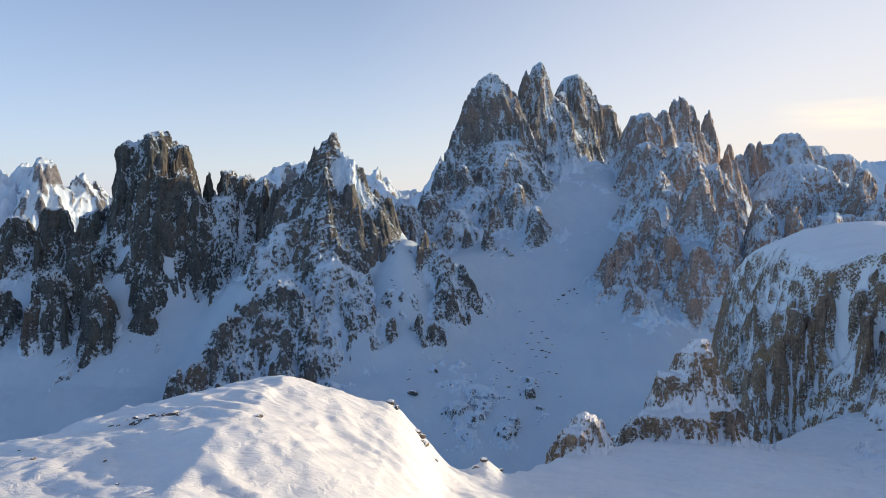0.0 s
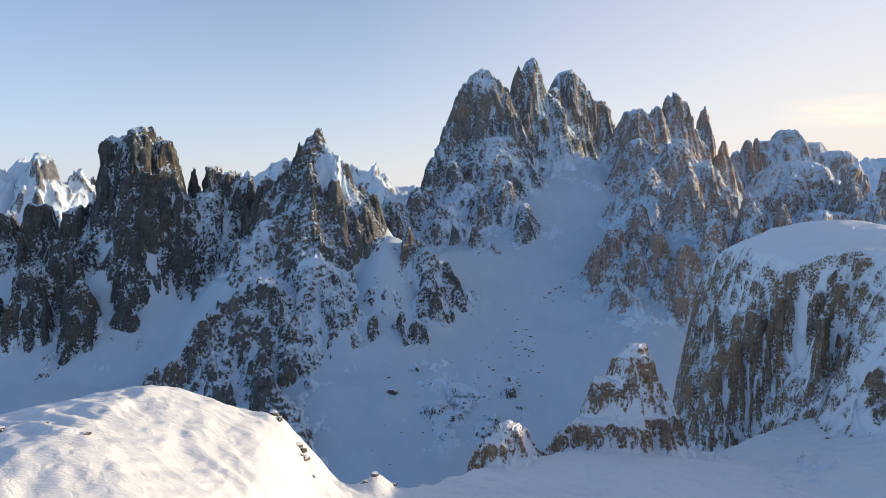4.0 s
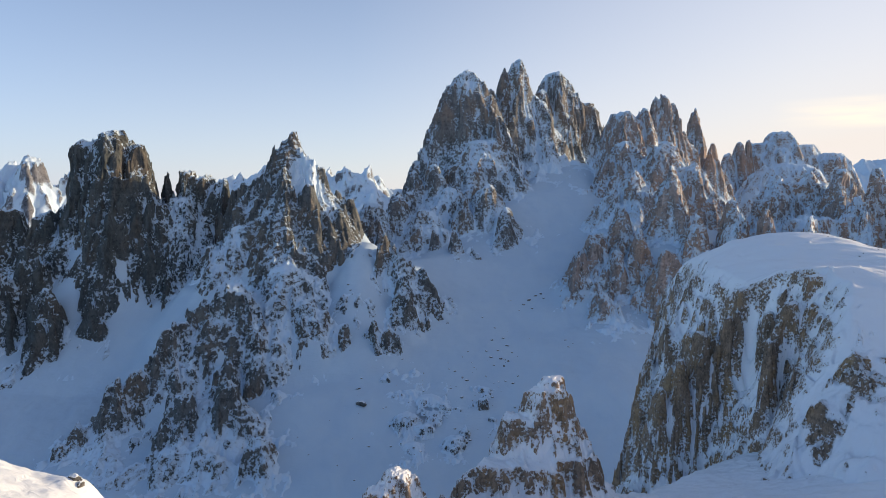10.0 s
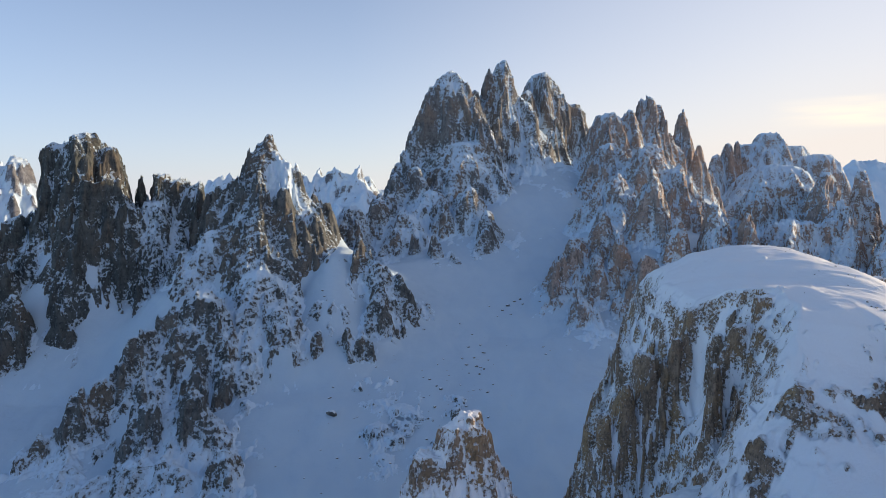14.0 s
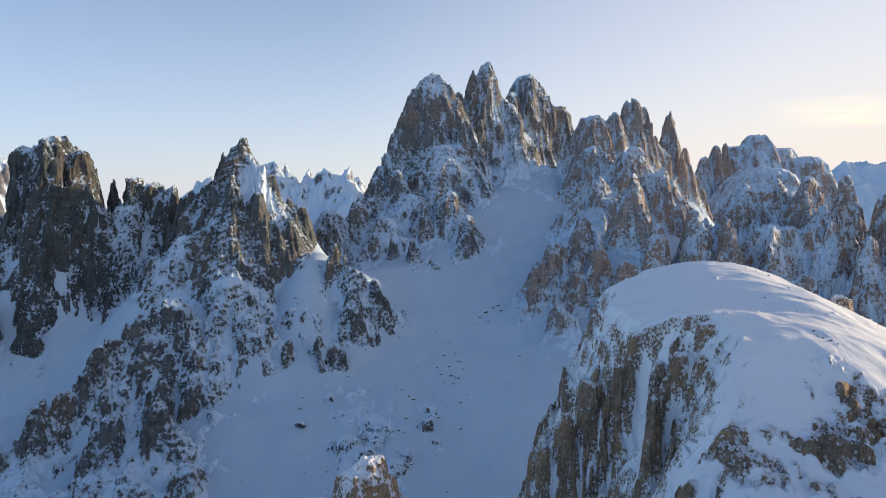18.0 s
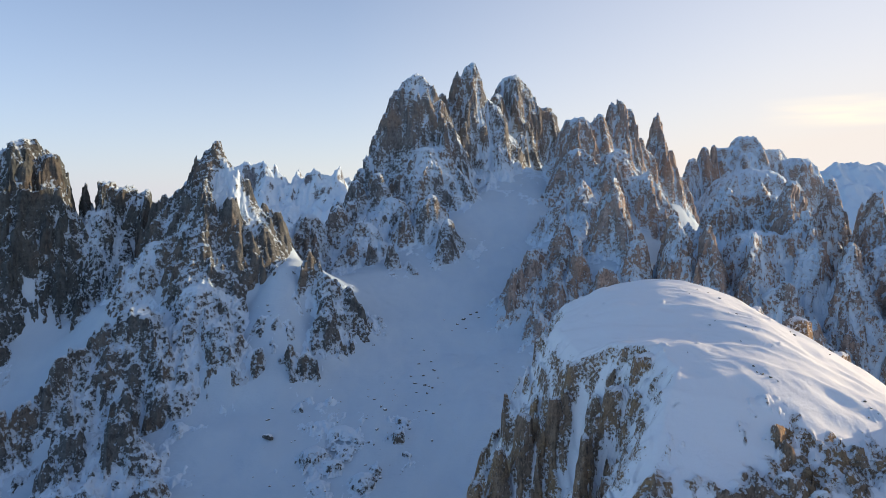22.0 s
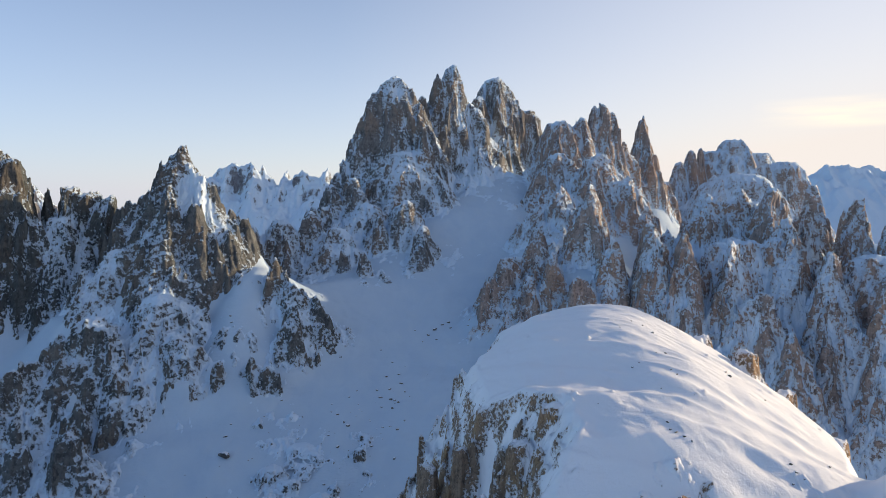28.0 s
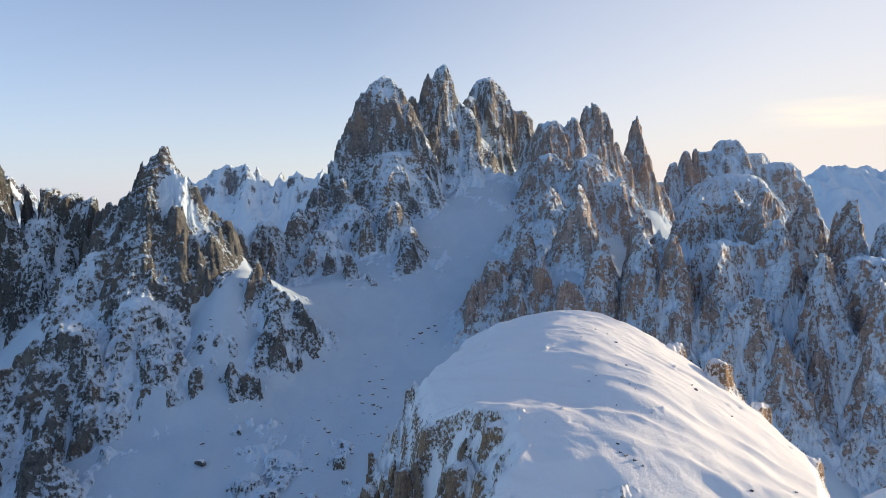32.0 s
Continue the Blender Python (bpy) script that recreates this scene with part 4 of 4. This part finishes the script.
def dome_top(x, y):
    line = np.interp(y, (250, 300, 330, 357, 370, 383, 412, 440, 478, 520, 560, 595, 640, 700, 800), (190, 210, 225, 243, 254, 262, 269, 274, 279.5, 281, 279, 275, 261, 215, 105))
    axis = np.interp(y, (250, 375, 440, 500, 595, 800), (330, 324, 341, 341, 358, 360))
    s = x - axis
    right, lean = np.maximum(0, s), np.maximum(0, -s)
    z = line - np.interp(y, (370, 420, 470), (0.35, 0.62, 0.69)) * right**2 / (right + 39)
    rim = np.maximum(0, right - np.interp(y, (380, 400, 450, 495, 560, 640), (74, 72, 84, 76, 52, 45)))
    z = z - 1.7 * rim**2 / (rim + 6)
    # an added, unseen hump that carries the crest on, placed to shade the shelf
    z = soft_max(z, 279 - 0.012 * (x - 432) ** 2 - 0.006 * np.maximum(0, np.abs(y - 300) - 20) ** 2, 8.0)
    z = z - np.interp(y, (357, 412, 440, 555), (0.003, 0.0016, 0.0032, 0.0040)) * np.minimum(lean, 95) ** 2
    z = z + 3.5 * np.exp(-(((x - 302) / 9) ** 2) - ((y - 555) / 11) ** 2)
    edge = np.interp(y, (250, 340, 357, 394, 412, 430, 444, 475, 510, 555, 640), (262, 268, 276, 298, 295, 281, 266, 262, 266, 284, 292))
    left = np.maximum(0, edge - x)
    z = z - np.interp(y, (340, 394, 430, 585, 650), (0.9, 2.2, 2.2, 1.9, 3.0)) * left**2 / (left + 8)
    # the cliff that falls to the bowl
    z = z - 3.2 * np.maximum(0, 187 + 0.4375 * (y - 441) - x) * np.clip((y - 390) / 30, 0, 1)
    flank = np.clip(left / 16, 0, 1) * np.interp(y, (370, 415), (0.35, 1.0))
    wx, wy = 0.7 * (x + 5 * rough_field(x, y, 22, 3, 95)), y - 0.25 * x + 5 * rough_field(x, y, 22, 3, 97)
    z = z + 1.8 * rough_field(x, y, 40, 3, 81) + 0.35 * rough_field(x + 0.5 * y, 0.7 * y, 8, 3, 88) + 1.5 * ridged(0.22 * (0.9 * x - 0.45 * y), 0.45 * x + 0.9 * y + 4 * rough_field(x, y, 30, 2, 83), 17, 2, 84)
    z = z - flank * 2.4 * np.sin(6.28 * (z / 13 + 0.7 * rough_field(x, y, 30, 2, 96)))
    z = z + flank * (14 * ridged(wx, wy, 46, 2, 85) + 15 * slabs(1.2 * x, y, 24, 62, 89) + 6 * slabs(1.2 * x, y, 10, 120, 92) + 9 * facets(1.3 * x, y, 20, 241) + 4.5 * facets(1.3 * x, y, 9, 243) + 1.2 * ridged(wx, wy, 7, 2, 93) + 0.8 * rough_field(x, y, 2.6, 2, 99))
    # the snow chute that splits the cliff
    z = z - flank * 15 * np.exp(-((((x - 254) * 0.84 - (y - 421) * 0.54) / 5.5) ** 2)) * np.clip((442 - y) / 8, 0, 1)
    z = z + bare_patch(x, y) * (4.2 * facets(x, y, 7.5, 251) + 2.0 * facets(x, y, 3.2, 253) + 0.8)
    return z


dome = mountain("snow_dome", "snow-covered rock dome with sunlit crest and cliffs", "hill")
cap_mesh = sheet("snow_cap", 130, 560, 180, 780, 0.8, dome_top, NEAR_ROCK, hide=lambda x, y, z: z < -60, g=0.4, bare=thin_snow)
cap_mesh.parent = dome
crag(dome, "pillar", 289, 412, 265.0, 232.4, 12.0, 9.0, 0.7, 0.5, 301, fresh=0.15)
crag(dome, "pillar", 266, 444, 250.4, 206.6, 8.1, 7.3, 0.7, 0.35, 302, fresh=0.15)
crag(dome, "pillar", 274, 410, 250.3, 206.6, 14.0, 11.5, 0.8, 0.3, 303, fresh=0.15)
crag(dome, "pillar", 251, 438, 236.5, 166.3, 11.9, 10.7, 0.8, 0.25, 304, fresh=0.15)
crag(dome, "pillar", 238, 442, 227.0, 155.1, 13.2, 13.2, 0.8, 0.2, 305, fresh=0.15)
crag(dome, "pillar", 259, 402, 230.7, 183.9, 9.1, 8.2, 0.8, 0.3, 306, fresh=0.15)
crag(dome, "pillar", 275, 390, 235.3, 200.1, 7.8, 7.0, 0.8, 0.3, 307, fresh=0.15)
crag(dome, "pillar", 276, 372, 224.4, 193.5, 8.2, 7.4, 0.8, 0.3, 308, fresh=0.15)
crag(dome, "pillar", 223, 440, 210.2, 140.7, 14.3, 14.3, 0.9, 0.15, 309, fresh=0.15)
crag(dome, "pillar", 263, 380, 221.2, 179.3, 8.5, 7.6, 0.8, 0.3, 310, fresh=0.15)
crag(dome, "pillar", 211, 440, 193.0, 140.7, 12.6, 12.6, 0.9, 0.15, 311, fresh=0.15)
crag(dome, "rock", 317, 342, 239.2, 215.1, 9.3, 7.5, 0.8, 0.4, 312, fresh=0.15)
crag(dome, "rock", 325, 336, 235.4, 218.0, 7.9, 6.3, 0.8, 0.4, 313, fresh=0.15)
# rocks that break through the snow of the near slope: x, y, half width
SLOPE = [(320, 369, 3.6), (318, 364, 2.6), (321, 363, 3.0), (316, 361, 2.2), (329, 360, 3.2), (333, 361, 2.6), (327, 357, 3.6), (320, 354, 3.0), (332, 353, 4.2), (346, 362, 2.4), (337, 355, 3.2), (350, 358, 4.2), (355, 356, 5.0), (366, 364, 4.6), (372, 371, 2.6), (377, 366, 5.0), (282, 358, 3.2), (277, 357, 3.6), (276, 365, 3.0), (325, 366, 1.6), (341, 358, 1.8), (360, 360, 3.4), (310, 352, 1.8)]
for k, (x, y, wide) in enumerate(SLOPE):
    lies = float(dome_top(np.array([[float(x)]]), np.array([[float(y)]]))[0, 0])
    crag(dome, "rock", x, y, lies + 0.3 * wide, lies - 1.4 * wide, 0.75 * wide, 0.6 * wide, 0.7, 0.4, 350 + k, fresh=0.05)
crag(dome, "pillar", 275, 395, 209.5, 172.0, 12.6, 12.6, 0.8, 0.3, 326, fresh=0.15)
crag(dome, "pillar", 297, 402, 224.3, 173.0, 11.6, 11.6, 0.8, 0.3, 327, fresh=0.15)
crag(dome, "rock", 311, 370, 218.7, 182.9, 11.5, 11.5, 0.9, 0.2, 328, fresh=0.15)
crag(dome, "rim", 409, 560, 261.4, 244.8, 9.9, 8.9, 0.6, 0.5, 329, fresh=0.3)
crag(dome, "rim", 417, 520, 261.7, 249.0, 7.1, 6.4, 0.6, 0.5, 330, fresh=0.3)
crag(dome, "rim", 428, 492, 246.3, 228.0, 7.1, 6.4, 0.6, 0.5, 331, fresh=0.3)
crag(dome, "rim", 421, 440, 239.4, 220.1, 6.4, 5.8, 0.6, 0.5, 332, fresh=0.3)
crag(dome, "rock", 219, 330, 166.8, 140.0, 11.2, 11.2, 0.9, 0.2, 333, fresh=0.15)
crag(dome, "rock", 185, 300, 173.5, 154.4, 6.6, 6.6, 0.9, 0.2, 334, fresh=0.15)
raise_mountain(dome, 0.55, 1.0, 0.24, dome_top, NEAR_ROCK)

outcrop = mountain("rock_outcrop", "layered brown rock outcrop with snow on its ledges", "rock")
crag(outcrop, "block", 128, 333, 224.5, 192, 17.5, 11.5, 0.6, 0.34, 335, fresh=0.3)
crag(outcrop, "block", 131, 334, 229.0, 214, 7.5, 6.0, 0.75, 0.35, 336, fresh=0.3)
crag(outcrop, "block", 116, 330, 212.5, 192, 13.5, 9.5, 0.6, 0.45, 337, fresh=0.3)
crag(outcrop, "ledge", 116, 322, 195.5, 184, 23.0, 11.0, 0.45, 0.72, 338, fresh=0.2)
crag(outcrop, "ledge", 134, 324, 197.5, 184, 16.0, 10.0, 0.5, 0.65, 344, fresh=0.2)
crag(outcrop, "ledge", 143, 326, 196.0, 179, 9.0, 7.5, 0.6, 0.5, 339, fresh=0.25)
crag(outcrop, "ledge", 97, 318, 195.5, 181, 6.0, 5.0, 0.7, 0.3, 340, fresh=0.25)
crag(outcrop, "ledge", 91, 316, 191.0, 180, 3.6, 3.2, 0.7, 0.3, 345, fresh=0.25)
raise_mountain(outcrop, 0.25, 0.75, 0.21, near_crest, NEAR_ROCK, 8.0, (0.05, 0.1))
small = mountain("rock_outcrop", "small snow-capped rock outcrop on the crest", "rock")
crag(small, "block", 64, 292, 203.8, 182.5, 12.3, 11.1, 0.8, 0.3, 341, fresh=0.32)
crag(small, "block", 57, 288, 198.1, 184.2, 8.1, 7.3, 0.7, 0.4, 342, fresh=0.32)
raise_mountain(small, 0.25, 0.75, 0.2, near_crest, NEAR_ROCK, 8.0, (-0.4, 0.1))

brink = mountain("rock_outcrop", "low brown rocks at the brink of the shaded snow shelf", "rock")
for k, (x, y, wide) in enumerate([(196, 297, 5.5), (190, 285, 4.0), (165, 266, 2.2), (171, 262, 1.8), (201, 306, 6.5), (185, 273, 3.0), (178, 282, 2.4), (207, 296, 5.0), (160, 322, 4.5), (168, 328, 5.5), (176, 332, 4.0), (150, 316, 3.0), (205, 315, 7.0)]):
    lies = float(near_crest(np.array([[float(x)]]), np.array([[float(y)]]))[0, 0])
    crag(brink, "rock", x, y, lies + 0.5 * wide, lies - 1.2 * wide, wide, 0.8 * wide, 0.7, 0.3, 801 + k, fresh=0.1)
raise_mountain(brink, 0.4, 1.0, 0.2, near_crest, NEAR_ROCK)


# ---- far ranges ----
def far_range(name, label, x, y, long, high, low, seed, jag=0.55, block=4):
    """A distant snowy range: a ridged height field round a crest."""
    n, m = 460, 150
    s, t = np.meshgrid(np.linspace(-1, 1, n), np.linspace(-1, 1, m))
    px, py = s * long, t * long * 0.35
    r = rough_field(px, py, long * 0.5, 5, seed, 0.5)
    ridge = 1 - np.abs(rough_field(px + 500, py, long * 0.33, 5, seed + 9, 0.45)) * 1.3
    z = low + (high - low) * (1 - np.abs(t)) ** 0.8 * (1 - s**block) * (1 - jag + jag * ridge * 0.8 + 0.12 * r)
    z = z + (high - low) * (1 - np.abs(t)) * (0.16 * jag * ridged(px, py, long * 0.12, 4, seed + 5) + 0.05 * ridged(px, py, long * 0.05, 3, seed + 7))
    mesh = grid_mesh(name, np.stack([x + px, y + py, z], -1).reshape(-1, 3), m, n, False, FAR_ROCK)
    mesh.flip_normals()
    return tagged(new(name, mesh), label, "mountain range")


pale_peaks = mountain("mountain_range", "distant snowy peaks in pale light behind the tower", "mountain range")
for k, (x, y, top, wide) in enumerate([(-2400, 4000, 545, 330), (-2520, 4060, 515, 260), (-2690, 4000, 500, 360), (-2880, 4050, 470, 330), (-2230, 4120, 455, 260), (-3080, 4050, 450, 330)]):
    crag(pale_peaks, "peak", x, y, top, 60, wide, wide, 0.95, 0.05, 821 + k, fresh=0.15)
raise_mountain(pale_peaks, 8.0, 1.0, 3.4, None, FAR_PEAK)
far_range("mountain_range", "distant snowy peaks behind the dark tower", -2590, 4400, 560, 483, 0, 506, 0.3)
far_range("mountain_range", "distant snow-covered range seen through the gap", -509, 4500, 1250, 631, 0, 511, 0.4)
far_range("mountain_range", "distant snowy plateau range with pale strata", 3825, 4200, 1650, 568, 0, 516, 0.1, 10)


# ---- rocks that break through the bowl's snow ----
floor_rocks = mountain("rock_outcrop", "low dark rocks showing through shaded bowl snow", "rock")
crag(floor_rocks, "rock", 20, 1020, -18, -52, 38, 35, 0.8, 0.3, 401)
crag(floor_rocks, "rock", 48, 1005, -29, -60, 32, 30, 0.8, 0.3, 402)
crag(floor_rocks, "rock", 54, 1067, -3, -27, 44, 41, 0.8, 0.3, 403)
crag(floor_rocks, "rock", 24, 1080, 0, -22, 26, 24, 0.8, 0.3, 404)
crag(floor_rocks, "rock", 75, 1051, -9, -33, 31, 29, 0.8, 0.3, 405)
crag(floor_rocks, "rock", 143, 1076, 6, -21, 22, 19, 0.8, 0.3, 406)
crag(floor_rocks, "rock", 136, 1048, -2, -32, 18, 17, 0.8, 0.3, 407)
crag(floor_rocks, "rock", 94, 983, -38, -69, 32, 29, 0.8, 0.3, 408)
crag(floor_rocks, "rock", 107, 1001, -34, -60, 20, 18, 0.8, 0.3, 409)
crag(floor_rocks, "rock", 37, 978, -47, -72, 32, 29, 0.8, 0.3, 410)
crag(floor_rocks, "rock", 6, 1079, 0, -22, 16, 14, 0.8, 0.3, 411)
crag(floor_rocks, "rock", 150, 1023, -23, -48, 13, 12, 0.8, 0.3, 412)
raise_mountain(floor_rocks, 0.8, 1.0, 0.4, land, ROCK)

# ---- boulders ----
def boulder_mesh(seed):
    """An angular boulder, one metre in radius, flat below and snow-capped."""
    bm = bmesh.new()
    bmesh.ops.create_icosphere(bm, subdivisions=3, radius=1.0)
    pick = random.Random(seed)
    cuts = [(Vector((pick.gauss(0, 1), pick.gauss(0, 1), pick.gauss(0, 0.6))).normalized(), pick.uniform(0.5, 0.85)) for _ in range(9)]
    for v in bm.verts:
        for way, far in cuts:
            over = v.co.dot(way) - far
            if over > 0:
                v.co -= way * over
        v.co *= 1 + 0.08 * noise.noise(v.co * 2.3 + Vector((seed, 0, 0)))
        v.co.z = max(v.co.z, -0.35)
    mesh = bpy.data.meshes.new("boulder")
    bm.to_mesh(mesh)
    bm.free()
    mesh.materials.append(BOULDER_ROCK)
    return mesh


def cap_of(rock):
    """The snow that lies on a boulder's top."""
    bm = bmesh.new()
    bm.from_mesh(rock)
    bmesh.ops.delete(bm, geom=[f for f in bm.faces if f.normal.z < 0.62], context="FACES")
    for v in bm.verts:
        v.co.z += 0.07 + 0.05 * noise.noise(v.co * 3)
    rim = bmesh.ops.extrude_edge_only(bm, edges=[e for e in bm.edges if e.is_boundary])
    for v in rim["geom"]:
        if isinstance(v, bmesh.types.BMVert):
            v.co.z -= 0.16
    mesh = bpy.data.meshes.new("snow_cap")
    bm.to_mesh(mesh)
    bm.free()
    mesh.materials.append(NEAR_SNOW)
    return mesh


BOULDERS = [boulder_mesh(k) for k in range(6)]
CAPS = [cap_of(rock) for rock in BOULDERS]


def boulders(spots, label, floor_of=land):
    for k, (x, y, size) in enumerate(spots):
        pick = random.Random(x * 7 + y)
        kind = pick.randrange(6)
        ob = new("boulder", BOULDERS[kind])
        new("snow_cap", CAPS[kind]).parent = ob
        ob.matrix_world = pose(x, y, float(floor_of(np.array([[float(x)]]), np.array([[float(y)]]))[0, 0]) + 0.1 * size, 0, 0, pick.uniform(0, 360)) @ Matrix.Diagonal((size * pick.uniform(1.0, 1.6), size, size * pick.uniform(0.55, 0.95), 1))
        tagged(ob, label, "boulder", group="boulders on the snow")


boulders([(-49, 1049, 6.7)], "large flat dark boulder lying on shaded snow")
boulders([(-97, 1251, 2.3), (-91, 1239, 2.3), (185, 1227, 2.3), (189, 1203, 2.7), (172, 1187, 2.2), (158, 1167, 3.1), (175, 1161, 2.7), (187, 1154, 2.2), (179, 1140, 2.2), (162, 1144, 1.7), (178, 1099, 2.1), (232, 1329, 3.0), (245, 1342, 3.5), (258, 1354, 3.0), (269, 1360, 3.1), (208, 1343, 2.0)], "dark snow-dusted boulder lying on shaded bowl snow")
scatter = random.Random(77)
boulders([(x + scatter.gauss(0, 34), y + scatter.gauss(0, 40), 0.6 + scatter.random() ** 3 * 2.2) for x, y in ((30, 1010), (58, 1070), (100, 990), (140, 1060), (172, 1180), (90, 1140), (-10, 1090), (165, 1110), (120, 1030)) for _ in range(9)], "dark snow-dusted boulder lying on shaded bowl snow")
boulders([(150, 1290, 1.9), (304, 1331, 2.0), (222, 1313, 1.5), (45, 1126, 1.3), (87, 1136, 1.7), (97, 1130, 2.2), (8, 1154, 1.3), (-186, 1051, 1.7), (-93, 1022, 0.8), (-55, 991, 1.2), (-29, 976, 1.9), (-14, 1045, 1.2), (-10, 1048, 1.2), (189, 1090, 2.1), (293, 1207, 1.9), (294, 1183, 2.2)], "dark snow-dusted boulder lying on shaded bowl snow")
boulders([(303, 1193, 1.4), (147, 1115, 1.3), (126, 1153, 1.3), (46, 1083, 1.7), (-11, 1122, 1.3), (-113, 965, 1.2), (-135, 993, 0.8), (-42, 922, 1.4), (-69, 945, 1.2), (164, 1221, 1.9), (196, 1183, 1.8), (152, 1185, 1.8), (247, 1314, 1.9), (273, 1344, 2.0)], "dark snow-dusted boulder lying on shaded bowl snow")

boulders([(-79 + 5.5 * math.sin(2.4 * k) + 0.25 * k, 166 + 1.6 * math.sin(5.1 * k), 0.22 + 0.16 * (k % 5)) for k in range(30)], "small brown rock in a patch of bare scree on the crest", near_crest)
boulders([(-46, 163, 0.9), (-52, 158, 0.3), (-73, 140, 0.4), (-66, 131, 0.4), (-97, 149, 0.4), (-60, 171, 0.35), (-89, 141, 0.45)], "small brown rock poking out of the sunlit crest snow", near_crest)
boulders([(-18.6, 221, 0.9), (-17.8, 220, 1.3), (-16.9, 220.4, 1.0), (-16.2, 219.4, 0.7), (-15.6, 219, 1.2), (-8.6, 214, 1.3), (-8.0, 213, 0.8), (-7.2, 213, 1.5), (-6.4, 211.6, 0.9), (-5.6, 211, 1.2), (-6.8, 210, 0.7), (-2, 205, 0.7), (12, 224, 1.8), (14, 222, 1.3), (11, 219, 1.1), (20, 226, 1.0)], "brown rock breaking through the rim of the snow crest", near_crest)
boulders([(351.5, 499.6, 0.55), (352.2, 485.2, 0.96), (346.6, 503.5, 0.44), (335.6, 487.0, 0.43), (380.2, 457.1, 0.92), (380.0, 461.1, 0.62), (348.1, 454.4, 0.59), (343.3, 453.2, 0.39), (332.2, 443.2, 0.47), (328.5, 440.6, 0.65), (343.7, 434.5, 0.46), (344.7, 430.1, 0.46), (334.1, 418.6, 0.35), (387.7, 438.1, 0.49), (368.9, 377.1, 0.65), (368.4, 380.2, 0.65)], "small brown rock poking out of the dome snow", dome_top)
boulders([(365.9, 373.5, 0.56), (370.8, 375.4, 0.56), (389.1, 390.4, 0.61), (326.7, 390.4, 0.56), (328.1, 385.3, 0.71), (330.3, 382.7, 0.71), (326.7, 387.1, 0.56), (332.5, 381.0, 0.47), (304.6, 406.3, 0.34), (346.1, 414.0, 0.26), (379.7, 361.5, 0.47)], "small brown rock poking out of the dome snow", dome_top)
